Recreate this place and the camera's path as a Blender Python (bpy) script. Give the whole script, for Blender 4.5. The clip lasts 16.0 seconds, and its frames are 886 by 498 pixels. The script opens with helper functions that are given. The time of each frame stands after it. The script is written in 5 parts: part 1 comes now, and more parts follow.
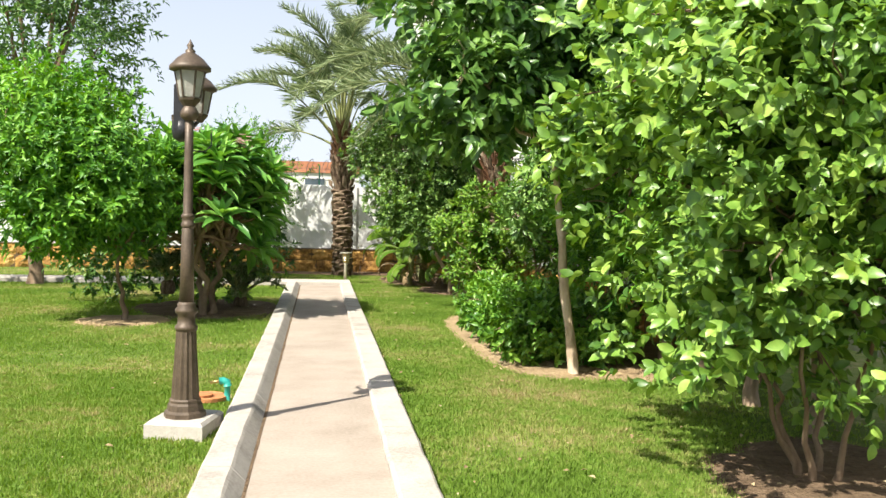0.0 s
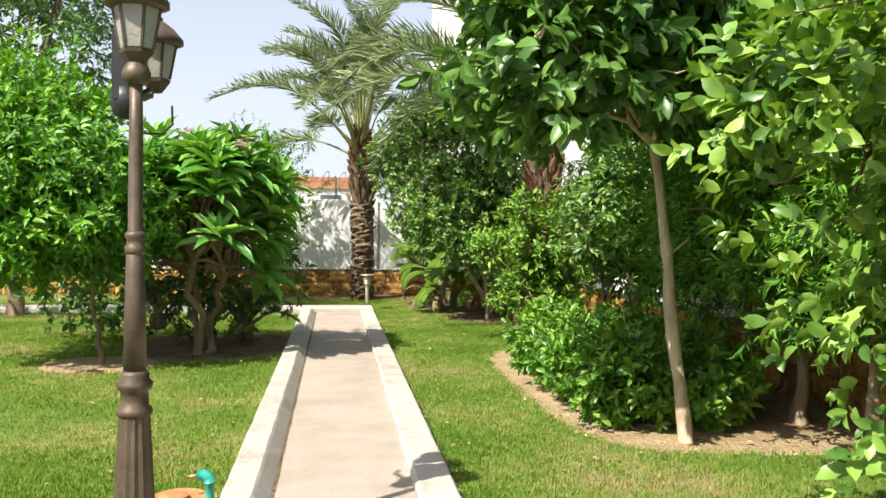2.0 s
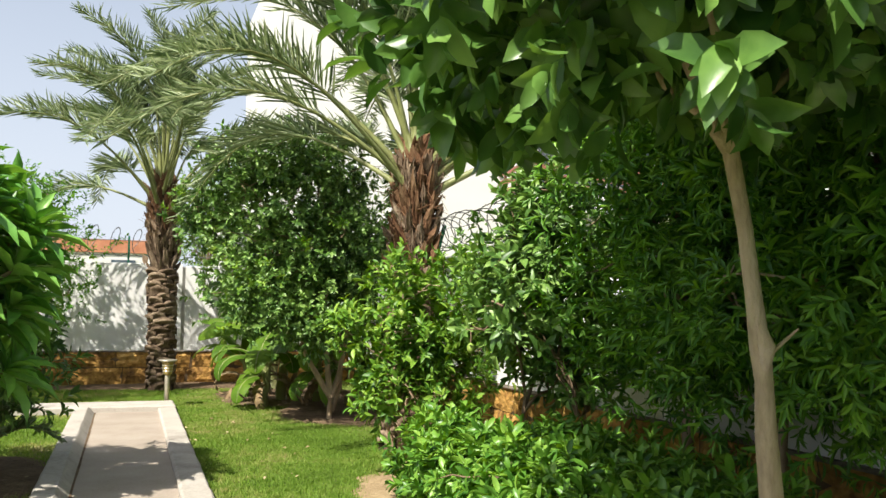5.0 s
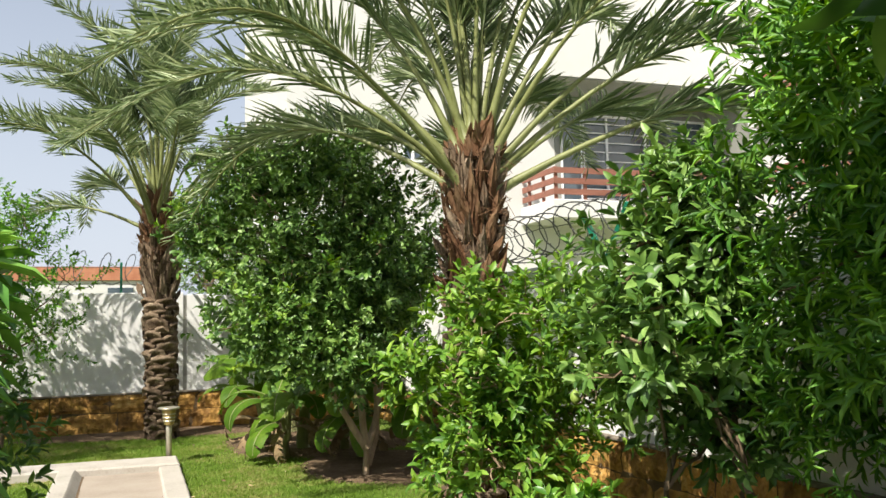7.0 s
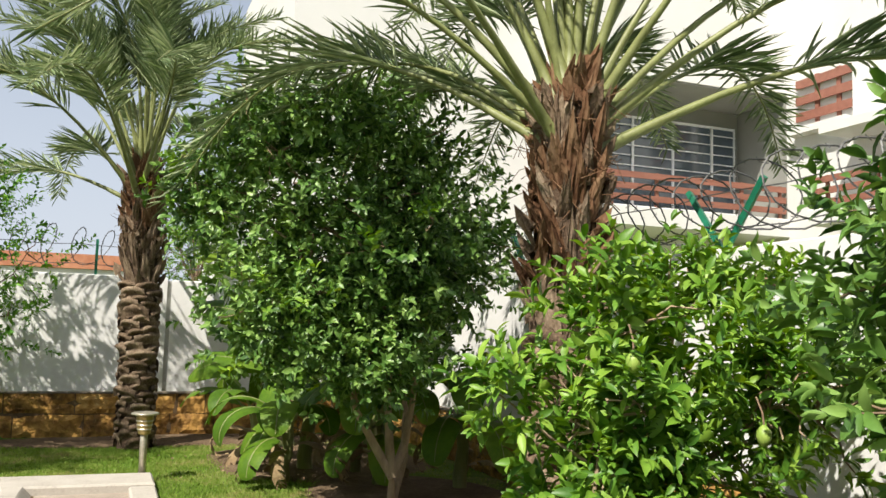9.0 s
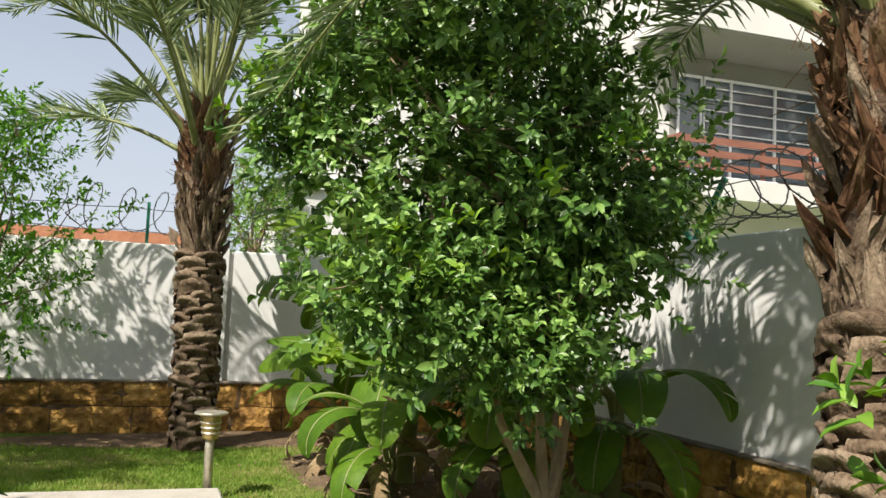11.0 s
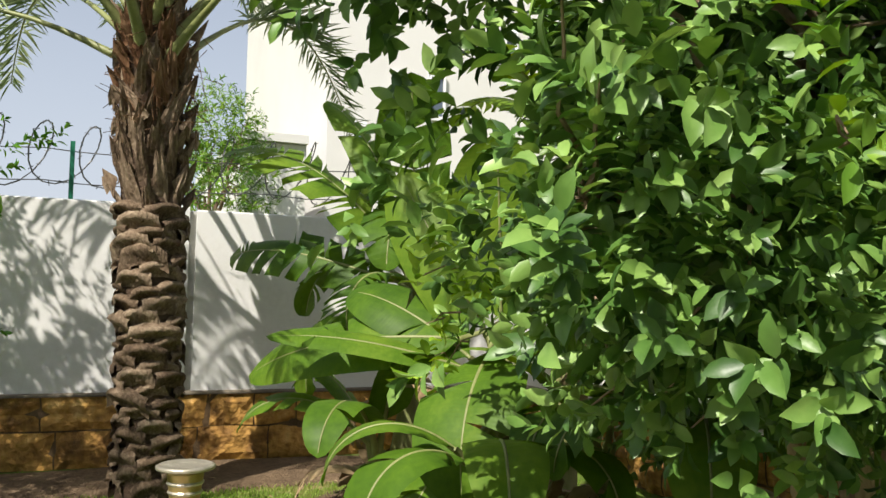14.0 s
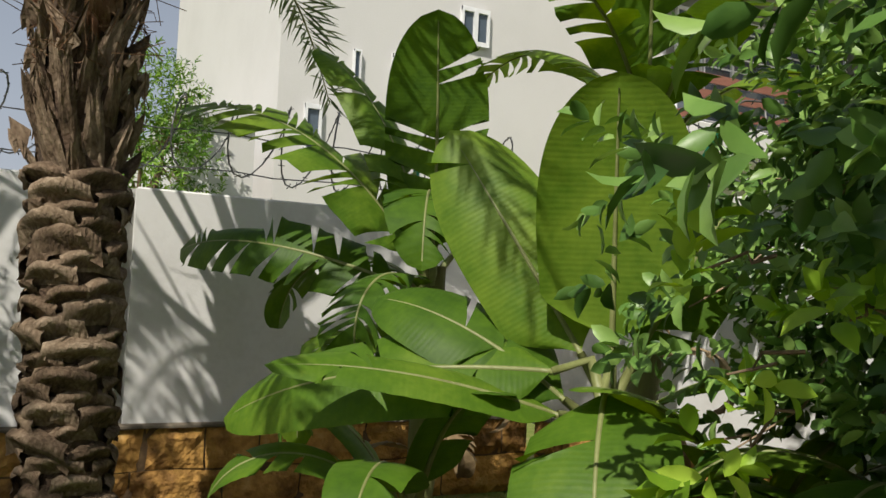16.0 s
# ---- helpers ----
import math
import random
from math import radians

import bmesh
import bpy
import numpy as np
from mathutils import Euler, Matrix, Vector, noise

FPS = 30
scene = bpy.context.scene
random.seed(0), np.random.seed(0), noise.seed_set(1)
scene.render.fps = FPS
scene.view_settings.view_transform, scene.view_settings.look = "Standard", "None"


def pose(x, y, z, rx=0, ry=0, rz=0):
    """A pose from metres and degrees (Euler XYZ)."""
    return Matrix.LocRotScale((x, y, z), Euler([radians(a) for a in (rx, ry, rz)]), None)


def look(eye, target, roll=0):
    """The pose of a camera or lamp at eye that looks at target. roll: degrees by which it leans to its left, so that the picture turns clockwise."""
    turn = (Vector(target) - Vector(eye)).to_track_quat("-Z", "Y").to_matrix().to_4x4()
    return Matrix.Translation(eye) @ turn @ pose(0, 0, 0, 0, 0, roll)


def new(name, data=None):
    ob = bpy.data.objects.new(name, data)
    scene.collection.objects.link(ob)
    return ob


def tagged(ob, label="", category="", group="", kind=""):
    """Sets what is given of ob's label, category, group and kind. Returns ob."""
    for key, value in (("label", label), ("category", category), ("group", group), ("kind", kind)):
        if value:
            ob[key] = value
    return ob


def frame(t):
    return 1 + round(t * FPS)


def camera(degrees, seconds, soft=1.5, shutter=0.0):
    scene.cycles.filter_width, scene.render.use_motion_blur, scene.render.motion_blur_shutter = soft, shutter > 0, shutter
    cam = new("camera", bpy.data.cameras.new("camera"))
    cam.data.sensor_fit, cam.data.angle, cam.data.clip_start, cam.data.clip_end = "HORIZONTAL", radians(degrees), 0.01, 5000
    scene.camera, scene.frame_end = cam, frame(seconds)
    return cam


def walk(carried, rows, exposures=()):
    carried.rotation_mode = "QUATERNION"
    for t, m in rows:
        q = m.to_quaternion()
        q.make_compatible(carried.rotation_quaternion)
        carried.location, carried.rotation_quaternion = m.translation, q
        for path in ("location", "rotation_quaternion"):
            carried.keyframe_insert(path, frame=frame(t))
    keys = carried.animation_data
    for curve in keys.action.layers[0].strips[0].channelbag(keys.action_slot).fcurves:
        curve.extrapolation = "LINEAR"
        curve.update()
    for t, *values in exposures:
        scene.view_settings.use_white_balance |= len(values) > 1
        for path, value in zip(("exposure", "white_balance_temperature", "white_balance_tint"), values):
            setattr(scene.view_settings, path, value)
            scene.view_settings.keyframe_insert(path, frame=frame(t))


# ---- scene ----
cam = camera(54.2, 16.0)
PATH = [
    (0, (0.604, -1.709, 1.449), (0.887, 0.269, 1.372), 1.5),
    (0.5, (0.593, -1.19, 1.453), (0.899, 0.785, 1.371), 1.7),
    (1, (0.594, -0.65, 1.442), (0.864, 1.33, 1.356), 0.0),
    (1.5, (0.573, -0.119, 1.423), (0.79, 1.867, 1.343), -0.4),
    (2, (0.575, 0.4, 1.434), (0.821, 2.384, 1.394), 0.7),
    (2.5, (0.619, 0.946, 1.432), (0.882, 2.929, 1.415), -0.2),
    (3, (0.607, 1.456, 1.408), (0.885, 3.436, 1.392), 0.2),
    (3.5, (0.649, 1.983, 1.422), (1.126, 3.925, 1.393), 1.5),
    (4, (0.664, 2.518, 1.456), (1.227, 4.437, 1.475), 1.7),
    (4.2, (0.645, 2.727, 1.438), (1.263, 4.629, 1.489), 1.9),
    (6.3, (0.604, 4.639, 1.538), (1.308, 6.505, 1.697), 0.2),
    (6.5, (0.625, 4.86, 1.539), (1.323, 6.728, 1.695), -0.4),
    (7, (0.72, 5.397, 1.604), (1.397, 7.272, 1.766), -1.2),
    (7.5, (0.696, 5.803, 1.563), (1.412, 7.66, 1.752), 0.5),
    (8, (0.776, 6.303, 1.511), (1.498, 8.157, 1.711), 0.9),
    (8.5, (0.746, 6.807, 1.488), (1.436, 8.675, 1.682), 1.2),
    (9, (0.757, 7.319, 1.505), (1.47, 9.178, 1.692), 1.6),
    (9.5, (0.801, 7.878, 1.496), (1.459, 9.758, 1.676), 1.2),
    (10, (0.757, 8.401, 1.463), (1.356, 10.302, 1.628), 1.9),
    (10.2, (0.722, 8.577, 1.457), (1.32, 10.479, 1.608), 2.3),
    (12.3, (0.634, 10.72, 1.392), (1.303, 12.598, 1.544), 1.7),
    (12.5, (0.645, 10.914, 1.376), (1.304, 12.797, 1.528), 1.9),
    (13, (0.645, 11.366, 1.39), (1.348, 13.231, 1.551), 3.1),
    (13.5, (0.711, 11.82, 1.387), (1.457, 13.671, 1.523), 2.3),
    (14, (0.715, 12.256, 1.382), (1.474, 14.103, 1.497), 1.2),
    (14.5, (0.697, 12.666, 1.4), (1.522, 14.484, 1.52), 1.8),
    (15, (0.748, 13.137, 1.39), (1.598, 14.944, 1.504), -0.9),
    (15.5, (0.747, 13.567, 1.366), (1.596, 15.374, 1.484), -0.7),
    (16, (0.74, 13.946, 1.384), (1.668, 15.713, 1.521), 2.3),
]
walk(cam, [(t, look(eye, target, roll)) for t, eye, target, roll in PATH], [(0.0, 0.95), (3.5, 0.85), (7.0, 0.62), (10.0, 0.52), (13.0, 0.56), (14.5, 0.45), (15.3, 0.34), (16.0, -0.08)])

# ---- world and sun ----
SUN_DIR = Vector((1.44, 1.22, -2.20)).normalized()
world = bpy.data.worlds.new("sky")
scene.world = world
world.use_nodes = True
wn, wl = world.node_tree.nodes, world.node_tree.links
wn.clear()
w_out = wn.new("ShaderNodeOutputWorld")
w_bg = wn.new("ShaderNodeBackground")
w_sky = wn.new("ShaderNodeTexSky")
w_sky.sky_type = "NISHITA"
w_sky.sun_disc = False
w_sky.sun_elevation = math.asin(-SUN_DIR.z)
w_sky.sun_rotation = math.atan2(-SUN_DIR.x, -SUN_DIR.y)
w_sky.dust_density = 3.0
w_co = wn.new("ShaderNodeTexCoord")
w_no = wn.new("ShaderNodeTexNoise")
w_no.inputs["Scale"].default_value = 2.6
w_no.inputs["Detail"].default_value = 7.0
w_no.inputs["Roughness"].default_value = 0.6
w_ra = wn.new("ShaderNodeValToRGB")
w_ra.color_ramp.elements[0].position = 0.42
w_ra.color_ramp.elements[1].position = 0.72
w_mix = wn.new("ShaderNodeMix")
w_mix.data_type = "RGBA"
w_mix.inputs["B"].default_value = (6.5, 7.0, 7.9, 1)
wl.new(w_co.outputs["Generated"], w_no.inputs["Vector"])
wl.new(w_no.outputs["Fac"], w_ra.inputs["Fac"])
w_xyz = wn.new("ShaderNodeSeparateXYZ")
w_haze = wn.new("ShaderNodeMapRange")
w_haze.inputs["From Max"].default_value = 0.75
w_haze.inputs["To Min"].default_value = 0.92
w_haze.inputs["To Max"].default_value = 0.0
w_max = wn.new("ShaderNodeMath")
w_max.operation = "MAXIMUM"
wl.new(w_co.outputs["Generated"], w_xyz.inputs["Vector"])
wl.new(w_xyz.outputs["Z"], w_haze.inputs["Value"])
wl.new(w_haze.outputs["Result"], w_max.inputs[0])
wl.new(w_ra.outputs["Color"], w_max.inputs[1])
wl.new(w_max.outputs["Value"], w_mix.inputs["Factor"])
wl.new(w_sky.outputs["Color"], w_mix.inputs["A"])
wl.new(w_mix.outputs["Result"], w_bg.inputs["Color"])
w_bg.inputs["Strength"].default_value = 0.080
wl.new(w_bg.outputs["Background"], w_out.inputs["Surface"])

sun = new("sun", bpy.data.lights.new("sun", "SUN"))
sun.data.energy = 5.0
sun.data.angle = radians(0.55)
sun.data.color = (1.0, 0.94, 0.84)
sun.matrix_world = look((0, 0, 30), Vector((0, 0, 30)) + SUN_DIR)


# ---- materials ----
def material(name, stops, scale=6.0, rough=0.7, bump=0.3, bump_scale=None, metal=0.0, island=0.0, per_object=0.0,
             translucent=None, spec=0.5, stretch=(1, 1, 1), fine=40.0, fine_amount=0.25, depth=0.02):
    m = bpy.data.materials.new(name)
    m.use_nodes = True
    n, l = m.node_tree.nodes, m.node_tree.links
    n.clear()
    out = n.new("ShaderNodeOutputMaterial")
    bs = n.new("ShaderNodeBsdfPrincipled")
    bs.inputs["Roughness"].default_value = rough
    bs.inputs["Metallic"].default_value = metal
    bs.inputs["Specular IOR Level"].default_value = spec
    co = n.new("ShaderNodeTexCoord")
    mp = n.new("ShaderNodeMapping")
    mp.inputs["Scale"].default_value = stretch
    l.new(co.outputs["Object"], mp.inputs["Vector"])
    no = n.new("ShaderNodeTexNoise")
    no.inputs["Scale"].default_value = scale
    no.inputs["Detail"].default_value = 6.0
    no.inputs["Roughness"].default_value = 0.6
    l.new(mp.outputs["Vector"], no.inputs["Vector"])
    fi = n.new("ShaderNodeTexNoise")
    fi.inputs["Scale"].default_value = fine
    fi.inputs["Detail"].default_value = 4.0
    l.new(mp.outputs["Vector"], fi.inputs["Vector"])
    mixf = n.new("ShaderNodeMix")
    mixf.inputs["Factor"].default_value = fine_amount
    l.new(no.outputs["Fac"], mixf.inputs["A"])
    l.new(fi.outputs["Fac"], mixf.inputs["B"])
    value = mixf.outputs["Result"]
    if island or per_object:
        rnd = n.new("ShaderNodeNewGeometry") if island else n.new("ShaderNodeObjectInfo")
        mr = n.new("ShaderNodeMapRange")
        amount = island or per_object
        mr.inputs["To Min"].default_value = -amount
        mr.inputs["To Max"].default_value = amount
        l.new(rnd.outputs["Random Per Island" if island else "Random"], mr.inputs["Value"])
        ad = n.new("ShaderNodeMath")
        l.new(value, ad.inputs[0])
        l.new(mr.outputs["Result"], ad.inputs[1])
        value = ad.outputs[0]
    ra = n.new("ShaderNodeValToRGB")
    el = ra.color_ramp.elements
    el[0].position, el[0].color = stops[0][0], (*stops[0][1], 1)
    el[1].position, el[1].color = stops[-1][0], (*stops[-1][1], 1)
    for p, c in stops[1:-1]:
        e = el.new(p)
        e.color = (*c, 1)
    l.new(value, ra.inputs["Fac"])
    l.new(ra.outputs["Color"], bs.inputs["Base Color"])
    if bump:
        bn = n.new("ShaderNodeTexNoise")
        bn.inputs["Scale"].default_value = bump_scale or scale * 6
        bn.inputs["Detail"].default_value = 6.0
        l.new(mp.outputs["Vector"], bn.inputs["Vector"])
        bu = n.new("ShaderNodeBump")
        bu.inputs["Strength"].default_value = bump
        bu.inputs["Distance"].default_value = depth
        l.new(bn.outputs["Fac"], bu.inputs["Height"])
        l.new(bu.outputs["Normal"], bs.inputs["Normal"])
    if translucent:
        tr = n.new("ShaderNodeBsdfTranslucent")
        hs = n.new("ShaderNodeHueSaturation")
        hs.inputs["Hue"].default_value = 0.485
        hs.inputs["Saturation"].default_value = 1.15
        hs.inputs["Value"].default_value = translucent[1]
        l.new(ra.outputs["Color"], hs.inputs["Color"])
        l.new(hs.outputs["Color"], tr.inputs["Color"])
        mx = n.new("ShaderNodeMixShader")
        mx.inputs["Fac"].default_value = translucent[0]
        l.new(bs.outputs["BSDF"], mx.inputs[1])
        l.new(tr.outputs["BSDF"], mx.inputs[2])
        l.new(mx.outputs["Shader"], out.inputs["Surface"])
    else:
        l.new(bs.outputs["BSDF"], out.inputs["Surface"])
    return m


def leaf_material(name, dark, mid, light, rough=0.45, spec=0.38, translucent=(0.17, 1.8), island=0.22):
    return material(name, [(0.25, dark), (0.5, mid), (0.78, light)], scale=1.3, rough=rough, bump=0.15, bump_scale=60.0,
                    island=island, translucent=translucent, spec=spec, fine=18.0, fine_amount=0.3, depth=0.004)


M_LAWN = material("lawn_soil", [(0.34, (0.110, 0.160, 0.030)), (0.46, (0.100, 0.155, 0.028)), (0.55, (0.165, 0.190, 0.050)), (0.63, (0.27, 0.225, 0.115))],
                  scale=0.6, rough=0.95, bump=0.6, bump_scale=60.0, spec=0.1, fine=9.0, fine_amount=0.30)
M_GRASS = material("grass_blades", [(0.34, (0.120, 0.205, 0.030)), (0.46, (0.170, 0.285, 0.042)), (0.545, (0.260, 0.330, 0.080)), (0.63, (0.40, 0.350, 0.160)), (0.74, (0.47, 0.40, 0.21))],
                   scale=0.6, rough=0.6, bump=0.0, island=0.05, translucent=(0.35, 1.3), spec=0.2, fine=9.0, fine_amount=0.30)
M_SOIL = material("garden_soil", [(0.3, (0.210, 0.148, 0.081)), (0.55, (0.377, 0.281, 0.162)), (0.75, (0.545, 0.438, 0.272))],
                  scale=3.0, rough=0.95, bump=0.9, bump_scale=35.0, spec=0.1, fine=30.0, fine_amount=0.4, depth=0.04)
# darker soil copy: tree shade put into its colour; also fills the kerb crack
M_DARKSOIL = material("dark_shade_toned_soil", [(0.3, (0.075, 0.052, 0.034)), (0.55, (0.17, 0.118, 0.074)), (0.75, (0.30, 0.22, 0.145))],
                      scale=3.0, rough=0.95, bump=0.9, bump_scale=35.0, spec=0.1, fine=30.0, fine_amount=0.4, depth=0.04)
M_PATH = material("path_concrete", [(0.3, (0.259, 0.216, 0.172)), (0.5, (0.353, 0.298, 0.244)), (0.72, (0.416, 0.368, 0.313))],
                  scale=1.6, rough=0.85, bump=0.25, bump_scale=120.0, spec=0.3, fine=45.0, fine_amount=0.35, depth=0.006)
M_KERB = material("kerb_concrete", [(0.28, (0.243, 0.218, 0.184)), (0.5, (0.421, 0.386, 0.338)), (0.75, (0.502, 0.474, 0.423))],
                  scale=2.6, rough=0.85, bump=0.4, bump_scale=70.0, spec=0.3, per_object=0.05, fine=40.0, fine_amount=0.35, depth=0.01)
M_WALL = material("white_wall_paint", [(0.25, (0.62, 0.61, 0.58)), (0.5, (0.75, 0.745, 0.73)), (0.8, (0.79, 0.79, 0.78))],
                  scale=1.1, rough=0.8, bump=0.15, bump_scale=60.0, spec=0.25, fine=25.0, fine_amount=0.25, depth=0.006)
M_STONE = material("yellow_stone", [(0.26, (0.055, 0.032, 0.016)), (0.42, (0.26, 0.135, 0.038)), (0.56, (0.52, 0.29, 0.075)), (0.78, (0.68, 0.47, 0.20))],
                   scale=3.4, rough=0.8, bump=0.9, bump_scale=16.0, spec=0.3, per_object=0.07, fine=11.0, fine_amount=0.45, depth=0.05)
M_JOINT = material("dark_mortar", [(0.3, (0.07, 0.045, 0.022)), (0.7, (0.17, 0.105, 0.05))], scale=8.0, rough=0.9, bump=0.4)
M_CAP = material("plinth_cap", [(0.3, (0.10, 0.085, 0.065)), (0.7, (0.24, 0.20, 0.15))], scale=4.0, rough=0.9, bump=0.4)
M_BRONZE = material("bronze_paint", [(0.25, (0.045, 0.032, 0.021)), (0.5, (0.098, 0.071, 0.047)), (0.75, (0.165, 0.122, 0.086))],
                    scale=9.0, rough=0.5, bump=0.3, bump_scale=90.0, metal=0.25, fine=70.0, fine_amount=0.3, depth=0.003)
M_BLACK = material("black_plastic", [(0.3, (0.012, 0.012, 0.014)), (0.7, (0.03, 0.03, 0.034))], scale=10.0, rough=0.45, bump=0.1)
M_LGLASS = material("frosted_lamp_glass", [(0.3, (0.42, 0.41, 0.36)), (0.7, (0.62, 0.61, 0.55))], scale=14.0, rough=0.25, bump=0.3, bump_scale=60.0, translucent=(0.35, 1.0))
M_TEAL = material("teal_plastic", [(0.3, (0.02, 0.27, 0.22)), (0.7, (0.04, 0.40, 0.33))], scale=12.0, rough=0.4, bump=0.1)
M_TERRA = material("terracotta", [(0.3, (0.34, 0.13, 0.045)), (0.7, (0.52, 0.23, 0.09))], scale=12.0, rough=0.85, bump=0.3)
M_BRASS = material("brass", [(0.3, (0.38, 0.27, 0.10)), (0.7, (0.52, 0.40, 0.18))], scale=12.0, rough=0.4, bump=0.1, metal=0.8)
M_STEEL = material("brushed_steel", [(0.3, (0.40, 0.36, 0.28)), (0.7, (0.62, 0.57, 0.46))], scale=20.0, rough=0.38, bump=0.1, metal=0.7)
M_WIRE = material("galvanised_wire", [(0.3, (0.09, 0.09, 0.09)), (0.7, (0.17, 0.17, 0.17))], scale=20.0, rough=0.5, bump=0.1, metal=0.6)
M_GREENPAINT = material("green_paint", [(0.3, (0.006, 0.12, 0.065)), (0.7, (0.012, 0.20, 0.11))], scale=10.0, rough=0.5, bump=0.1)
M_BARK = material("pale_bark", [(0.25, (0.230, 0.169, 0.112)), (0.5, (0.486, 0.377, 0.263)), (0.78, (0.702, 0.585, 0.438))],
                  scale=7.0, rough=0.9, bump=0.6, bump_scale=45.0, stretch=(1, 1, 0.35), spec=0.2)
M_BARKD = material("brown_bark", [(0.25, (0.085, 0.058, 0.036)), (0.5, (0.20, 0.14, 0.090)), (0.78, (0.33, 0.25, 0.17))],
                   scale=7.0, rough=0.9, bump=0.6, bump_scale=45.0, stretch=(1, 1, 0.35), spec=0.2)
M_BARKM = material("tan_bark", [(0.25, (0.15, 0.10, 0.065)), (0.5, (0.32, 0.235, 0.155)), (0.78, (0.50, 0.39, 0.27))],
                   scale=7.0, rough=0.9, bump=0.6, bump_scale=45.0, stretch=(1, 1, 0.35), spec=0.2)
M_PALMCORE = material("palm_core", [(0.3, (0.045, 0.028, 0.016)), (0.7, (0.12, 0.075, 0.045))], scale=10.0, rough=0.95, bump=0.8, bump_scale=50.0)
M_BOOT = material("palm_boot", [(0.26, (0.036, 0.024, 0.016)), (0.46, (0.140, 0.096, 0.062)), (0.62, (0.250, 0.185, 0.125)), (0.80, (0.430, 0.340, 0.240))],
                  scale=11.0, rough=0.9, bump=0.9, bump_scale=55.0, per_object=0.10, stretch=(1, 1, 0.5), spec=0.2, fine=60.0, fine_amount=0.4)
M_FIBRE = material("palm_fibre", [(0.25, (0.062, 0.028, 0.015)), (0.5, (0.151, 0.079, 0.043)), (0.78, (0.236, 0.151, 0.086))],
                   scale=10.0, rough=0.95, bump=0.7, bump_scale=70.0, per_object=0.12, stretch=(1, 1, 0.3), spec=0.1)
M_RACHIS = material("frond_stalk", [(0.3, (0.150, 0.162, 0.052)), (0.7, (0.270, 0.297, 0.112))], scale=5.0, rough=0.5, bump=0.1)
M_FROND = leaf_material("palm_leaflets", (0.080, 0.128, 0.050), (0.205, 0.275, 0.130), (0.460, 0.520, 0.310), rough=0.5, translucent=(0.2, 1.4))
M_CITRUS = leaf_material("citrus_leaves", (0.052, 0.125, 0.020), (0.155, 0.290, 0.043), (0.350, 0.500, 0.100), rough=0.4, spec=0.5)
M_DARKLEAF = leaf_material("dark_glossy_leaves", (0.038, 0.098, 0.018), (0.112, 0.225, 0.042), (0.280, 0.430, 0.110), rough=0.42, spec=0.5, translucent=(0.13, 1.6))
M_BROADLEAF = leaf_material("broad_leaves", (0.030, 0.084, 0.018), (0.085, 0.185, 0.036), (0.200, 0.350, 0.075), rough=0.36, spec=0.5)
M_LIME = leaf_material("lime_leaves", (0.050, 0.137, 0.016), (0.120, 0.248, 0.025), (0.260, 0.401, 0.057))
M_YOUNG = leaf_material("young_leaves", (0.150, 0.300, 0.022), (0.280, 0.460, 0.035), (0.430, 0.600, 0.070), translucent=(0.3, 1.3))
M_NARROW = leaf_material("narrow_leaves", (0.036, 0.120, 0.016), (0.100, 0.250, 0.026), (0.230, 0.430, 0.046))
M_HEDGE = leaf_material("hedge_leaves", (0.049, 0.143, 0.019), (0.117, 0.263, 0.032), (0.260, 0.434, 0.066), rough=0.36)
M_LEFTTREE = leaf_material("garden_tree_leaves", (0.046, 0.150, 0.017), (0.113, 0.293, 0.030), (0.245, 0.465, 0.053))
M_FRANGI = leaf_material("frangipani_leaves", (0.064, 0.190, 0.034), (0.135, 0.320, 0.056), (0.265, 0.480, 0.096), rough=0.4)
M_PETAL = material("pink_petals", [(0.3, (0.80, 0.42, 0.46)), (0.7, (0.90, 0.74, 0.70))], scale=20.0, rough=0.6, bump=0.0, island=0.2, translucent=(0.3, 1.0))


def banana_material():
    m = material("banana_leaf", [(0.25, (0.038, 0.092, 0.008)), (0.5, (0.082, 0.165, 0.012)), (0.78, (0.180, 0.275, 0.028))],
                 scale=3.0, rough=0.5, bump=0.0, per_object=0.14, translucent=(0.25, 1.5), spec=0.22, fine=30.0, fine_amount=0.25)
    n, l = m.node_tree.nodes, m.node_tree.links
    bs = next(q for q in n if q.type == "BSDF_PRINCIPLED")
    co = next(q for q in n if q.type == "TEX_COORD")
    wv = n.new("ShaderNodeTexWave")
    wv.bands_direction = "X"
    wv.inputs["Scale"].default_value = 15.0
    wv.inputs["Distortion"].default_value = 1.2
    wv.inputs["Detail"].default_value = 2.0
    bu = n.new("ShaderNodeBump")
    bu.inputs["Strength"].default_value = 0.06
    bu.inputs["Distance"].default_value = 0.012
    l.new(co.outputs["Object"], wv.inputs["Vector"])
    l.new(wv.outputs["Fac"], bu.inputs["Height"])
    l.new(bu.outputs["Normal"], bs.inputs["Normal"])
    return m


M_BANANA = banana_material()
M_BANSTEM = material("banana_stem", [(0.25, (0.10, 0.085, 0.035)), (0.5, (0.17, 0.19, 0.06)), (0.78, (0.27, 0.25, 0.12))], scale=5.0, rough=0.6, bump=0.3, stretch=(1, 1, 0.2))
M_DRY = material("dry_leaf", [(0.25, (0.13, 0.085, 0.045)), (0.5, (0.24, 0.165, 0.085)), (0.78, (0.36, 0.27, 0.15))], scale=5.0, rough=0.9, bump=0.4, per_object=0.1)
M_LITTER = material("fallen_leaves", [(0.25, (0.16, 0.10, 0.05)), (0.5, (0.33, 0.24, 0.12)), (0.78, (0.55, 0.46, 0.27))], scale=5.0, rough=0.9, bump=0.2, island=0.2)
